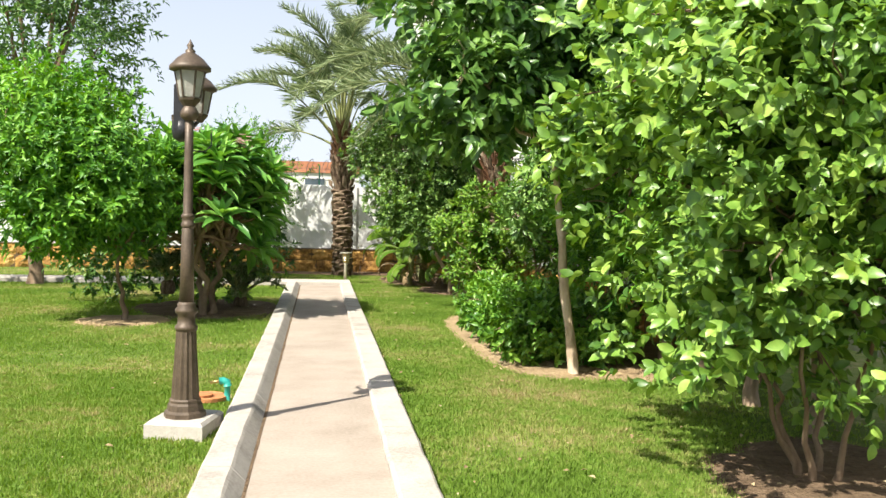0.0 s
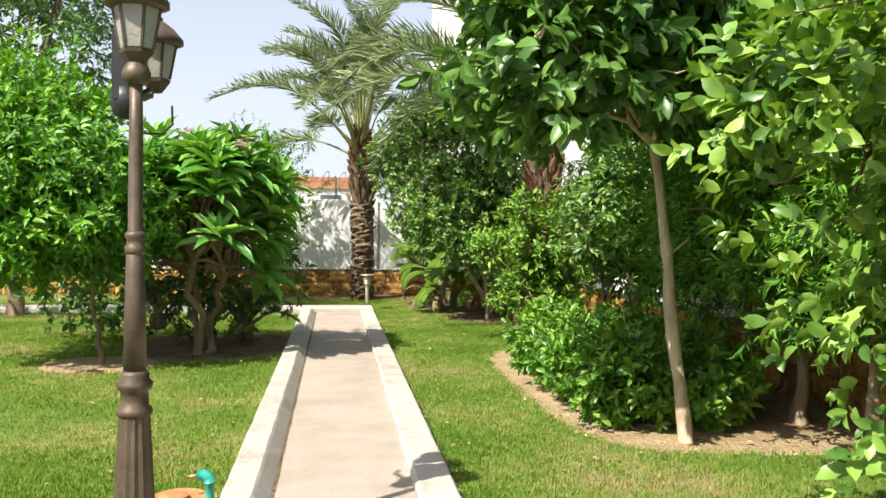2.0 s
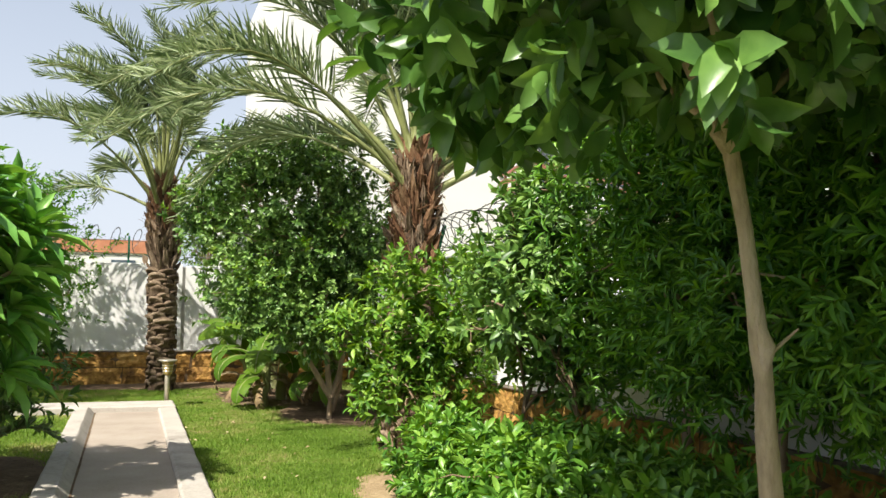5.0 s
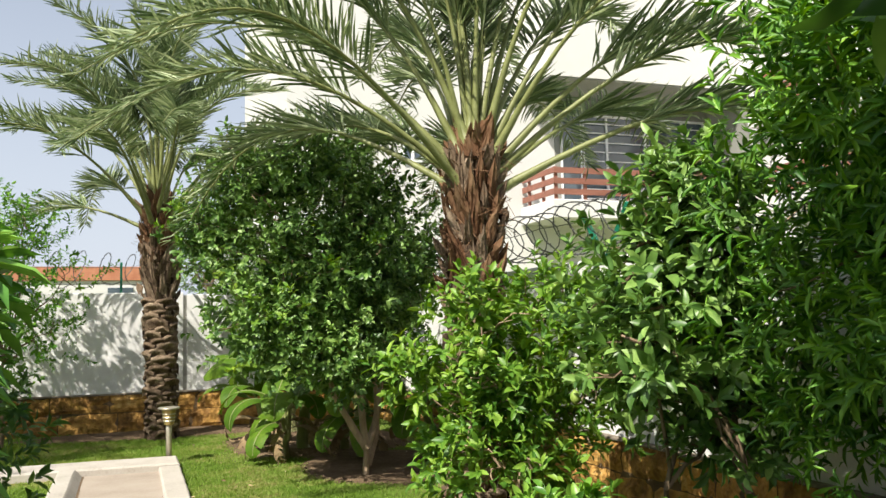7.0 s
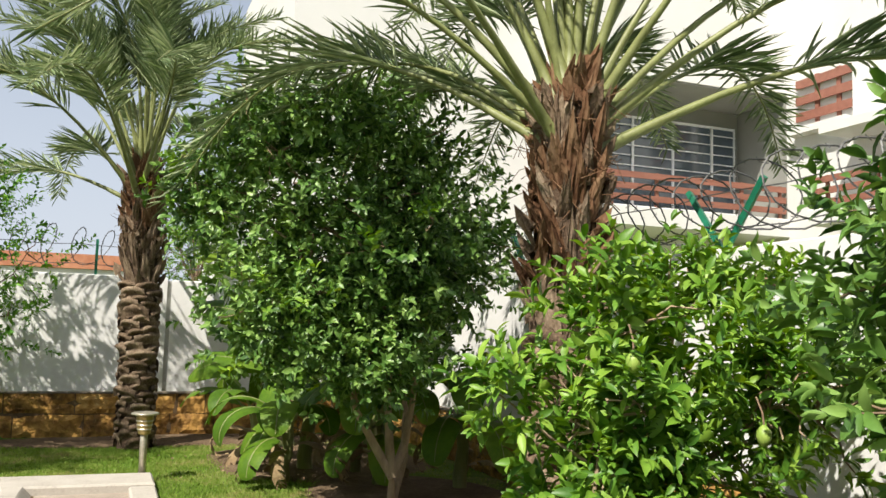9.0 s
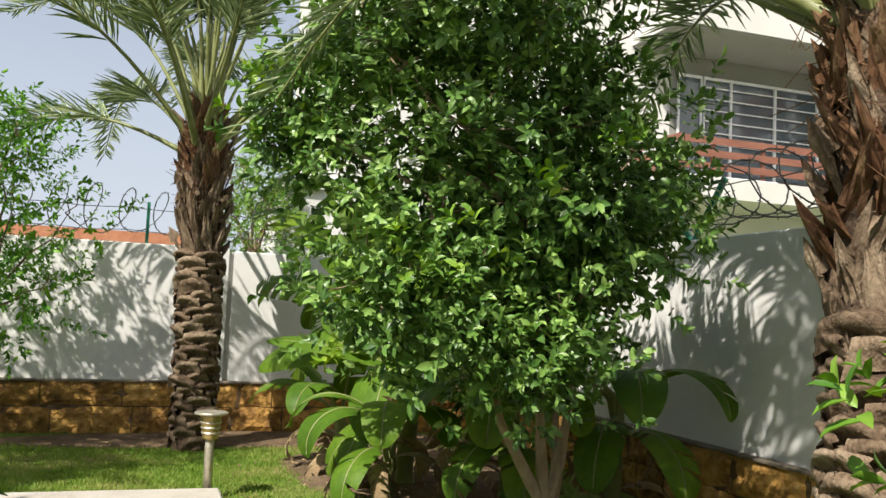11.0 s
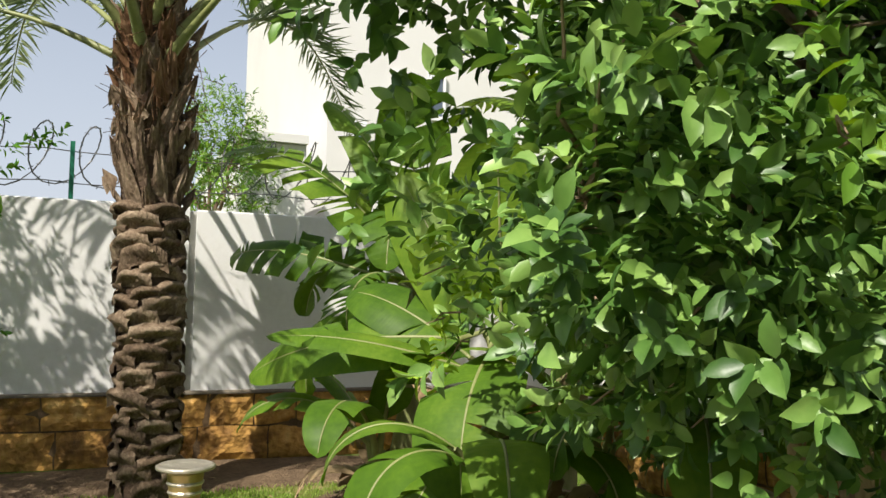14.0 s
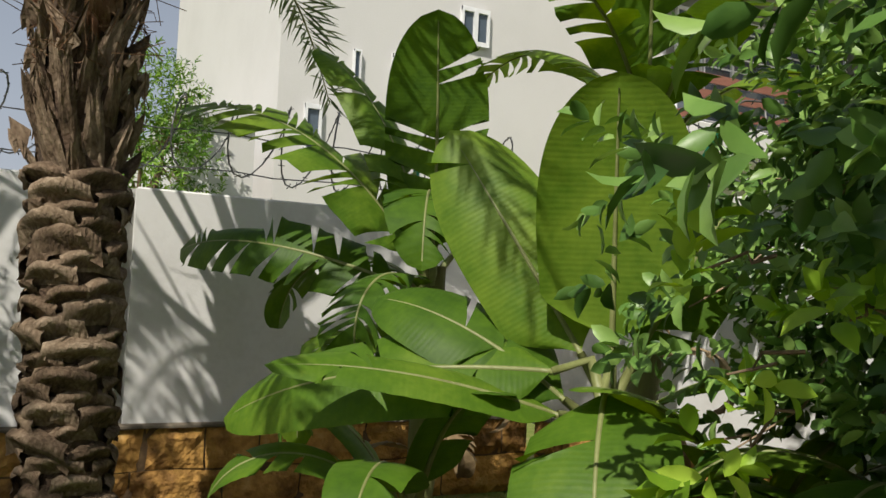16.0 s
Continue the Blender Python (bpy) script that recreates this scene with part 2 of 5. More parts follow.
M_FRUIT = material("green_lemon", [(0.3, (0.20, 0.32, 0.05)), (0.7, (0.34, 0.44, 0.10))], scale=18.0, rough=0.45, bump=0.3, bump_scale=140.0, depth=0.003)
M_HOUSE = material("house_plaster", [(0.25, (0.575, 0.567, 0.548)), (0.5, (0.625, 0.617, 0.600)), (0.8, (0.655, 0.647, 0.632))], scale=0.6, rough=0.85, bump=0.1, bump_scale=40.0)
# grey for the balcony recess, with the overhang's shade put into the colour
M_RECESS_SHADE = material("recess_shade_grey", [(0.3, (0.223, 0.223, 0.198)), (0.7, (0.279, 0.279, 0.252))], scale=0.8, rough=0.85, bump=0.1)
M_RAIL = material("red_brown_wood", [(0.3, (0.19, 0.072, 0.048)), (0.7, (0.31, 0.130, 0.090))], scale=6.0, rough=0.6, bump=0.3, stretch=(0.2, 1, 1))
M_FRAME = material("white_frame", [(0.3, (0.72, 0.73, 0.74)), (0.7, (0.82, 0.83, 0.84))], scale=8.0, rough=0.4, bump=0.05)
M_PANE = material("dark_pane", [(0.3, (0.06, 0.08, 0.10)), (0.7, (0.10, 0.13, 0.16))], scale=1.0, rough=0.08, bump=0.02, spec=0.8)
M_BRICK = material("red_brick_band", [(0.3, (0.360, 0.132, 0.070)), (0.7, (0.520, 0.240, 0.140))], scale=3.0, rough=0.9, bump=0.3)
M_PIPE = material("grey_pipe", [(0.3, (0.42, 0.41, 0.39)), (0.7, (0.56, 0.55, 0.52))], scale=10.0, rough=0.6, bump=0.1)


# ---- building blocks ----
class Geo:
    """Collects vertices and faces."""
    def __init__(self):
        self.v, self.f, self.n = [], [], 0

    def add(self, verts, faces):
        self.v.extend(map(tuple, verts))
        self.f.extend(tuple(i + self.n for i in f) for f in faces)
        self.n += len(verts)
        return self

    def box(self, x0, y0, z0, x1, y1, z1, bevel=0.0):
        if not bevel:
            v = [(x, y, z) for z in (z0, z1) for y in (y0, y1) for x in (x0, x1)]
            return self.add(v, [(0, 2, 3, 1), (4, 5, 7, 6), (0, 1, 5, 4), (2, 6, 7, 3), (0, 4, 6, 2), (1, 3, 7, 5)])
        b = min(bevel, (x1 - x0) * 0.45, (y1 - y0) * 0.45, (z1 - z0) * 0.9)
        ring = lambda i, z: [(x0 + i, y0 + i, z), (x1 - i, y0 + i, z), (x1 - i, y1 - i, z), (x0 + i, y1 - i, z)]
        v = ring(0, z0) + ring(0, z1 - b) + ring(b, z1)
        f = [(3, 2, 1, 0), (8, 9, 10, 11)]
        for k in (0, 4):
            for i in range(4):
                j = (i + 1) % 4
                f.append((k + i, k + j, k + 4 + j, k + 4 + i))
        return self.add(v, f)

    def tube(self, pts, radii, sides=8, cap=True):
        pts = [Vector(p) for p in pts]
        if not hasattr(radii, "__len__"):
            radii = [radii] * len(pts)
        v, f = [], []
        ref = Vector((0.31, 0.95, 0.05))
        for i, p in enumerate(pts):
            d = (pts[min(i + 1, len(pts) - 1)] - pts[max(i - 1, 0)]).normalized()
            if abs(d.dot(ref)) > 0.95:
                ref = Vector((0.9, 0.1, 0.4))
            a = d.cross(ref).normalized()
            b = d.cross(a)
            for s in range(sides):
                w = 2 * math.pi * s / sides
                v.append(p + (a * math.cos(w) + b * math.sin(w)) * radii[i])
        for i in range(len(pts) - 1):
            for s in range(sides):
                t = (s + 1) % sides
                f.append((i * sides + s, i * sides + t, (i + 1) * sides + t, (i + 1) * sides + s))
        if cap:
            f.append(tuple(range(sides)))
            f.append(tuple((len(pts) - 1) * sides + s for s in reversed(range(sides))))
        return self.add(v, f)

    def lathe(self, profile, sides=16, at=(0, 0, 0), flute=0.0):
        """profile: (radius, height) from below upwards."""
        v, f = [], []
        for r, z in profile:
            for s in range(sides):
                w = 2 * math.pi * s / sides
                q = r * (1 - flute * (s % 2))
                v.append((at[0] + q * math.cos(w), at[1] + q * math.sin(w), at[2] + z))
        for i in range(len(profile) - 1):
            for s in range(sides):
                t = (s + 1) % sides
                f.append((i * sides + s, i * sides + t, (i + 1) * sides + t, (i + 1) * sides + s))
        f.append(tuple(reversed(range(sides))))
        f.append(tuple((len(profile) - 1) * sides + s for s in range(sides)))
        return self.add(v, f)


def mesh_of(name, geo, mat, smooth=False):
    me = bpy.data.meshes.new(name)
    me.from_pydata(geo.v, [], geo.f)
    me.materials.append(mat)
    if smooth:
        me.shade_smooth()
    me.update()
    return me


def part(name, geo, mat, parent=None, label="", smooth=False):
    me = geo if isinstance(geo, bpy.types.Mesh) else mesh_of(name, geo, mat, smooth)
    ob = new(name, me)
    ob.parent = parent
    return tagged(ob, label)


def thing(name, label, category, group="", kind="", at=(0, 0, 0)):
    ob = new(name)
    ob.location = at
    return tagged(ob, label, category, group, kind)


def structure(name, geo, mat, label, category):
    ob = new(name, mesh_of(name, geo, mat))
    return tagged(ob, label, category, "", "structure")


LEAF = np.array([(0, 0, 0), (-0.5, 0.32, 0.10), (0, 0.36, 0.0), (0.5, 0.32, 0.10), (-0.42, 0.68, 0.05), (0, 0.70, -0.05), (0.42, 0.68, 0.05), (0, 1.0, -0.16)])
LEAF_T = np.array([(0, 2, 1), (0, 3, 2), (1, 2, 5), (1, 5, 4), (2, 3, 6), (2, 6, 5), (4, 5, 7), (5, 6, 7)])
OVAL = np.array([(0, 0, 0), (-0.33, 0.16, 0.06), (0, 0.18, 0.0), (0.33, 0.16, 0.06), (-0.5, 0.44, 0.09), (0, 0.46, 0.0), (0.5, 0.44, 0.09),
                 (-0.37, 0.76, 0.03), (0, 0.78, -0.06), (0.37, 0.76, 0.03), (0, 1.0, -0.15)])
OVAL_T = np.array([(0, 2, 1), (0, 3, 2), (1, 2, 5), (1, 5, 4), (2, 3, 6), (2, 6, 5), (4, 5, 8), (4, 8, 7), (5, 6, 9), (5, 9, 8), (7, 8, 10), (8, 9, 10)])


def leaf_mesh(name, mat, pos, axis, normal, length, width, oval=False, curl=1.0):
    """One mesh of many leaves: each at pos, along axis, its upper side towards normal."""
    axis = axis / np.linalg.norm(axis, axis=1, keepdims=True)
    side = np.cross(axis, normal)
    side /= np.maximum(np.linalg.norm(side, axis=1, keepdims=True), 1e-6)
    nor = np.cross(side, axis)
    t, tri = (OVAL, OVAL_T) if oval else (LEAF, LEAF_T)
    K = len(t)
    v = (pos[:, None, :] + side[:, None, :] * (t[None, :, 0:1] * width[:, None, None]) + axis[:, None, :] * (t[None, :, 1:2] * length[:, None, None])
         + nor[:, None, :] * (t[None, :, 2:3] * curl * length[:, None, None]))
    n = len(pos)
    f = (np.arange(n)[:, None, None] * K + tri[None]).reshape(-1)
    me = bpy.data.meshes.new(name)
    me.vertices.add(n * K)
    me.vertices.foreach_set("co", v.reshape(-1).astype(np.float32))
    me.loops.add(len(f))
    me.loops.foreach_set("vertex_index", f.astype(np.int32))
    me.polygons.add(len(f) // 3)
    me.polygons.foreach_set("loop_start", np.arange(0, len(f), 3, dtype=np.int32))
    me.polygons.foreach_set("use_smooth", np.ones(len(f) // 3, dtype=bool))
    me.materials.append(mat)
    me.update(calc_edges=True)
    return me


def shoots(rng, blobs, count, fill=0.45, rough=0.28):
    """Points and outward directions of leafy shoots over a crown made of ellipsoid masses."""
    weight = np.array([(r[0] * r[1] * r[2]) ** (2 / 3) for c, r in blobs])
    pick = rng.choice(len(blobs), count, p=weight / weight.sum())
    c = np.array([blobs[i][0] for i in pick], float)
    r = np.array([blobs[i][1] for i in pick], float)
    d = rng.normal(size=(count, 3))
    d /= np.linalg.norm(d, axis=1, keepdims=True)
    lump = np.array([noise.noise(Vector(q * 2.1) + Vector(p)) + 0.5 * noise.noise(Vector(q * 5.0) + Vector(p)) for q, p in zip(d, c)])
    radial = (1 - fill * rng.random(count) ** 1.7) * (1 + rough * lump * 1.6)
    p = c + d * r * radial[:, None]
    out = d / r
    out /= np.linalg.norm(out, axis=1, keepdims=True)
    return p, out


def crown_mesh(rng, mat, blobs, count, per, length, width, spread=0.9, droop=0.25, up=0.45, shoot=0.16, floor=0.04, fill=0.45, rough=0.28, oval=False):
    p, out = shoots(rng, blobs, count, fill, rough)
    d = out * 0.8 + rng.normal(size=p.shape) * 0.45 + np.array((0, 0, up))
    d /= np.linalg.norm(d, axis=1, keepdims=True)
    ref = rng.normal(size=p.shape)
    a = np.cross(d, ref)
    a /= np.linalg.norm(a, axis=1, keepdims=True)
    b = np.cross(d, a)
    k = np.arange(per)
    t = k / max(per - 1, 1)
    phi = k[None, :] * 2.4 + rng.random((count, 1)) * 6.28 + rng.normal(size=(count, per)) * 0.3
    ang = spread * (1.25 - 0.75 * t)[None, :] + rng.normal(size=(count, per)) * 0.18
    size = rng.uniform(0.65, 1.15, (count, 1)) * rng.uniform(0.75, 1.15, (count, per)) * (1.0 - 0.25 * t)[None, :]
    radial = a[:, None, :] * np.cos(phi)[..., None] + b[:, None, :] * np.sin(phi)[..., None]
    axis = d[:, None, :] * np.cos(ang)[..., None] + radial * np.sin(ang)[..., None]
    normal = d[:, None, :] * np.sin(ang)[..., None] - radial * np.cos(ang)[..., None] + np.array((0, 0, 0.5))
    axis = axis - np.array((0, 0, droop))
    pos = p[:, None, :] + d[:, None, :] * (t * shoot)[None, :, None] * size[..., None]
    pos, axis, normal, size = pos.reshape(-1, 3), axis.reshape(-1, 3), normal.reshape(-1, 3), size.reshape(-1)
    keep = pos[:, 2] > floor
    return leaf_mesh("crown", mat, pos[keep], axis[keep], normal[keep], length * size[keep], width * size[keep], oval), p, d


def bend(rng, a, b, n=6, wobble=0.05, lift=0.0):
    a, b = Vector(a), Vector(b)
    pts = []
    for i in range(n + 1):
        t = i / n
        w = math.sin(math.pi * t)
        j = Vector(rng.normal(size=3)) * wobble * (1 if 0 < i < n else 0)
        pts.append(a.lerp(b, t) + j + Vector((0, 0, lift * w)))
    return pts


def tree(name, label, category, seed, base, fork, blobs, leaf, count, per, length, width, trunk_r, bark, group="", stems=1, limbs=6,
         stem_spread=0.12, twigs=50, wobble=0.03, core=0.0, core_leaf=1.35, lines=(), **more):
    """A tree or shrub: stems from its base to a fork, limbs into its leaf masses, twigs, and a crown of leaves."""
    rng = np.random.default_rng(seed)
    root = thing(name, label, category, group, at=base)
    rel = lambda q: Vector(q) - Vector(base)
    local = [(tuple(rel(c)), r) for c, r in blobs]
    tops = []
    for line in lines:
        pts = [rel(q) for q in line]
        n = len(pts) - 1
        part("trunk", Geo().tube(pts, [trunk_r * (1.2 - 0.5 * i / n) * (1 + 0.12 * math.sin(i * 2.3)) for i in range(n + 1)], 10), bark, root, smooth=True)
        if len(lines) == 1 or line is not lines[0]:
            tops.append(pts[-1])
    for s in range(0 if lines else stems):
        w = 2 * math.pi * s / stems + rng.random()
        off = Vector((math.cos(w), math.sin(w), 0)) * (stem_spread if stems > 1 else 0)
        a, b = off * 0.5 + Vector((0, 0, -0.05)), rel(fork) + off * 2.2
        pts = bend(rng, a, b, 7, wobble)
        g = Geo().tube(pts, [trunk_r * (1.45 - 0.9 * min(1, 3 * i / 7) * 0.5 - 0.45 * i / 7) for i in range(8)], 9)
        part("trunk", g, bark, root, smooth=True)
        tops.append(b)
    limb_pts = []
    for i in range(limbs):
        c, r = local[i % len(local)]
        d = Vector(rng.normal(size=3)).normalized()
        end = Vector(c) + Vector((d.x * r[0], d.y * r[1], abs(d.z) * r[2] * 0.7)) * 0.7
        pts = bend(rng, tops[i % len(tops)] - Vector((0, 0, 0.04)), end, 5, wobble * 1.3, 0.06)
        part("limb", Geo().tube(pts, [trunk_r * 0.62 * (1 - 0.8 * k / 5) for k in range(6)], 6), bark, root, smooth=True)
        limb_pts += pts[2:]
    me, p, d = crown_mesh(rng, leaf, local, count, per, length, width, floor=0.04 - base[2], **more)
    tagged(part("crown", me, leaf, root), kind="stuff")
    if core:
        inner = dict(more, fill=0.7, rough=0.1)
        me, _, _ = crown_mesh(rng, leaf, [(c, tuple(q * 0.66 for q in r)) for c, r in local], int(count * core), per, length * core_leaf, width * core_leaf, floor=0.04 - base[2], **inner)
        tagged(part("inner_crown", me, leaf, root), kind="stuff")
    g = Geo()
    if twigs and limb_pts:
        lp = np.array([tuple(q) for q in limb_pts])
        for i in rng.choice(count, min(twigs, count), replace=False):
            if p[i][2] < 0.05 - base[2]:
                continue
            j = int(np.argmin(((lp - p[i]) ** 2).sum(1)))
            g.tube(bend(rng, lp[j], p[i] + d[i] * 0.05, 4, 0.025), [0.010, 0.008, 0.006, 0.005, 0.003], 4, cap=False)
        tagged(part("brushwood", g, bark, root), kind="stuff")
    return root


# ---- ground, lawn, path ----
rg = np.random.default_rng(5)
g = Geo()
N = 44
xs = [-3000, -400, -60] + [-14 + 34 * i / N for i in range(N + 1)] + [60, 400, 3000]
ys = [-3000, -400, -60] + [-10 + 40 * i / N for i in range(N + 1)] + [60, 400, 3000]
verts = []
for y in ys:
    for x in xs:
        inside = -14 < x < 20 and -10 < y < 30
        z = 0.012 * noise.noise(Vector((x * 0.9, y * 0.9, 0))) if inside else 0.0
        verts.append((x, y, -0.012 + (z if (x < -0.6 or x > 1.9) else -0.006)))
W = len(xs)
g.add(verts, [(j * W + i, j * W + i + 1, (j + 1) * W + i + 1, (j + 1) * W + i) for j in range(len(ys) - 1) for i in range(W - 1)])
structure("ground", g, M_LAWN, "green lawn with dry yellowish patches and bare soil", "lawn")

path = structure("path", Geo().box(0.256, -8, -0.15, 1.03, 15.62, 0.0), M_PATH, "narrow beige concrete garden path with dusty stains", "path")
g = Geo()
for k in range(118):
    y = -8 + k * 0.2
    g.box(0.236, y, -0.1, 0.260 + 0.007 * noise.noise(Vector((0.3, y * 2.3, 4))), y + 0.2, 0.0025)
structure("joint", g, M_DARKSOIL, "dark earth-filled crack along the foot of the kerb", "crack")


def kerb_row(name, label, x0, x1, y0, y1, z, step, seed, lean=0.0):
    r = np.random.default_rng(seed)
    root = tagged(new(name), label, "kerb", "", "structure")
    y = y0
    while y < y1 - 0.05:
        e = min(y + step * r.uniform(0.85, 1.15), y1)
        gg = Geo()
        n = max(2, int((e - y) / 0.12))
        prof = [(x0, -0.15), (x0, z - 0.018), (x0 + 0.02, z), (x1 - 0.015, z), (x1, z - 0.012), (x1 + lean, 0.0), (x1 + lean, -0.15)]
        vv, ff = [], []
        for i in range(n + 1):
            yy = y + 0.004 + (e - y - 0.008) * i / n
            for k, (px, pz) in enumerate(prof):
                jx = 0.007 * noise.noise(Vector((px * 9, yy * 3.1, seed))) + 0.006 * noise.noise(Vector((px * 9, yy * 11, seed)))
                jz = 0.005 * noise.noise(Vector((px * 7, yy * 4.0, seed + 9)))
                vv.append((px + (jx if 0 < k < 5 else 0), yy, pz + (jz if 0 < k < 5 else 0)))
        K = len(prof)
        for i in range(n):
            for k in range(K - 1):
                ff.append((i * K + k, i * K + k + 1, (i + 1) * K + k + 1, (i + 1) * K + k))
        ff += [tuple(range(K)), tuple(n * K + k for k in reversed(range(K)))]
        part("kerb_stone", gg.add(vv, ff), M_KERB, root)
        y = e


kerb_row("kerb_left", "worn pale concrete kerb along the garden path", 0.0, 0.174, -8, 15.6, 0.085, 1.9, 3, 0.068)
kerb_row("kerb_right", "worn pale concrete kerb along the garden path", 1.02, 1.245, -8, 15.6, 0.055, 2.3, 4, 0.0)
# cross kerb at the path's end
cross = tagged(new("kerb_cross"), "broad pale concrete kerb across the path's end", "kerb", "", "structure")
x = 1.245
while x > -9:
    e = x - rg.uniform(1.5, 2.2)
    part("kerb_stone", Geo().box(e + 0.005, 15.605, -0.15, x - 0.003, 16.17, 0.085 + rg.normal() * 0.003, 0.02), M_KERB, cross)
    x = e

# bare soil under the trees and along the beds; the dark default has shade in its colour
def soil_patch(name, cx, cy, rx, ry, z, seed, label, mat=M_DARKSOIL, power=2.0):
    gg = Geo()
    n = 40
    vv = [(cx, cy, z)]
    for ring in (0.5, 0.85, 1.0):
        for i in range(n):
            w = 2 * math.pi * i / n
            k = ring * (1 + 0.16 * noise.noise(Vector((math.cos(w) * 1.7, math.sin(w) * 1.7, seed))) + 0.05 * noise.noise(Vector((math.cos(w) * 6, math.sin(w) * 6, seed))))
            c, q = math.cos(w), math.sin(w)
            c, q = math.copysign(abs(c) ** (2 / power), c), math.copysign(abs(q) ** (2 / power), q)
            if power > 2:
                k = ring * (1 + 0.25 * (k / ring - 1))
            vv.append((cx + rx * k * c, cy + ry * k * q, z - (0.03 if ring == 1.0 else 0.0) + 0.012 * noise.noise(Vector((cx + k * math.cos(w) * 8, k * math.sin(w) * 8, seed)))))
    ff = [(0, 1 + i, 1 + (i + 1) % n) for i in range(n)]
    for q in (0, 1):
        for i in range(n):
            j = (i + 1) % n
            ff.append((1 + q * n + i, 1 + (q + 1) * n + i, 1 + (q + 1) * n + j, 1 + q * n + j))
    return structure(name, gg.add(vv, ff), mat, label, "soil")


soil_patch("soil_1", -1.86, 9.82, 0.62, 0.55, 0.015, 1, "bare soil ring round the garden tree's trunk", M_SOIL)
soil_patch("soil_2", 3.48, 8.35, 1.24, 2.6, 0.014, 2, "pale dry soil of the planting bed", M_SOIL, 4.5)
soil_patch("soil_3", 3.75, 2.5, 1.0, 1.3, 0.014, 3, "bare soil under the citrus tree, darkened for its shade")
soil_patch("soil_4", 1.6, 19.15, 2.6, 0.6, 0.014, 4, "dark soil strip at the foot of the wall, toned for shade")
soil_patch("soil_5", 3.4, 14.9, 1.0, 1.2, 0.014, 5, "dark soil under the dense citrus, toned for the crown's shade")
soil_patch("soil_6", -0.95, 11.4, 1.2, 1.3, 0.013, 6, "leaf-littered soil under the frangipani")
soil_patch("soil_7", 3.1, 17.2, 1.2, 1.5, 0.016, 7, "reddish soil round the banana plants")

# grass blades
def grass(seed, areas):
    r = np.random.default_rng(seed)
    P = []
    for (x0, x1, y0, y1, n) in areas:
        P.append(np.stack([r.uniform(x0, x1, n), r.uniform(y0, y1, n)], 1))
    P = np.concatenate(P)
    P = P + r.normal(size=P.shape) * 0.35
    P = P[((P[:, 0] < 0.0) | (P[:, 0] > 1.245) | (P[:, 1] > 16.2)) & (P[:, 0] < 4.6) & (P[:, 0] > -11.9) & (P[:, 1] < 19.7) & (P[:, 1] > -7.9)]
    soil = np.zeros(len(P), bool)
    for cx, cy, rx, ry in ((-1.86, 9.82, .55, .5), (3.48, 8.35, 1.2, 2.55), (3.75, 2.5, .9, 1.15), (1.6, 19.2, 2.5, .55), (3.4, 14.9, .9, 1.1), (-.95, 11.4, 1.0, 1.1), (3.1, 17.2, 1.1, 1.4)):
        e = 4.5 if ry == 2.55 else 2
        soil |= (np.abs((P[:, 0] - cx) / rx)) ** e + (np.abs((P[:, 1] - cy) / ry)) ** e < r.uniform(0.75, 1.2, len(P))
    soil |= (P[:, 1] > 15.58) & (P[:, 1] < 16.2) & (P[:, 0] < 1.26)
    thin = np.array([noise.noise(Vector((p[0] * 0.8, p[1] * 0.8, 3))) for p in P])
    soil |= thin + r.normal(size=len(P)) * 0.2 > 0.55
    P = P[~soil]
    n = len(P)
    h = r.uniform(0.006, 0.019, n) * (1 + 0.3 * (r.random(n) > 0.93))
    w = r.uniform(0.004, 0.008, n)
    a = r.uniform(0, 6.283, n)
    lean = r.normal(size=(n, 2)) * 0.5 * h[:, None]
    base = np.concatenate([P, np.full((n, 1), -0.014)], 1)
    sx = np.stack([np.cos(a), np.sin(a), np.zeros(n)], 1) * w[:, None]
    tip = base + np.concatenate([lean, h[:, None] + 0.012], 1)
    v = np.stack([base - sx, base + sx, tip], 1).reshape(-1)
    me = bpy.data.meshes.new("grass")
    me.vertices.add(n * 3)
    me.vertices.foreach_set("co", v.astype(np.float32))
    me.loops.add(n * 3)
    me.loops.foreach_set("vertex_index", np.arange(n * 3, dtype=np.int32))
    me.polygons.add(n)
    me.polygons.foreach_set("loop_start", np.arange(0, n * 3, 3, dtype=np.int32))
    me.materials.append(M_GRASS)
    me.update(calc_edges=True)
    return tagged(new("grass", me), "short green lawn grass blades with dry tips", "grass", "", "stuff")


grass(8, [(-2.6, 0.0, 0.8, 6.0, 100000), (-5.5, 0.0, 5.0, 15.6, 130000), (1.2, 3.4, 0.8, 6.5, 100000), (1.2, 3.2, 6.0, 15.6, 90000), (-4.0, 3.0, 16.1, 18.9, 60000),
          (-12.0, 4.7, -8.0, 19.8, 260000)])

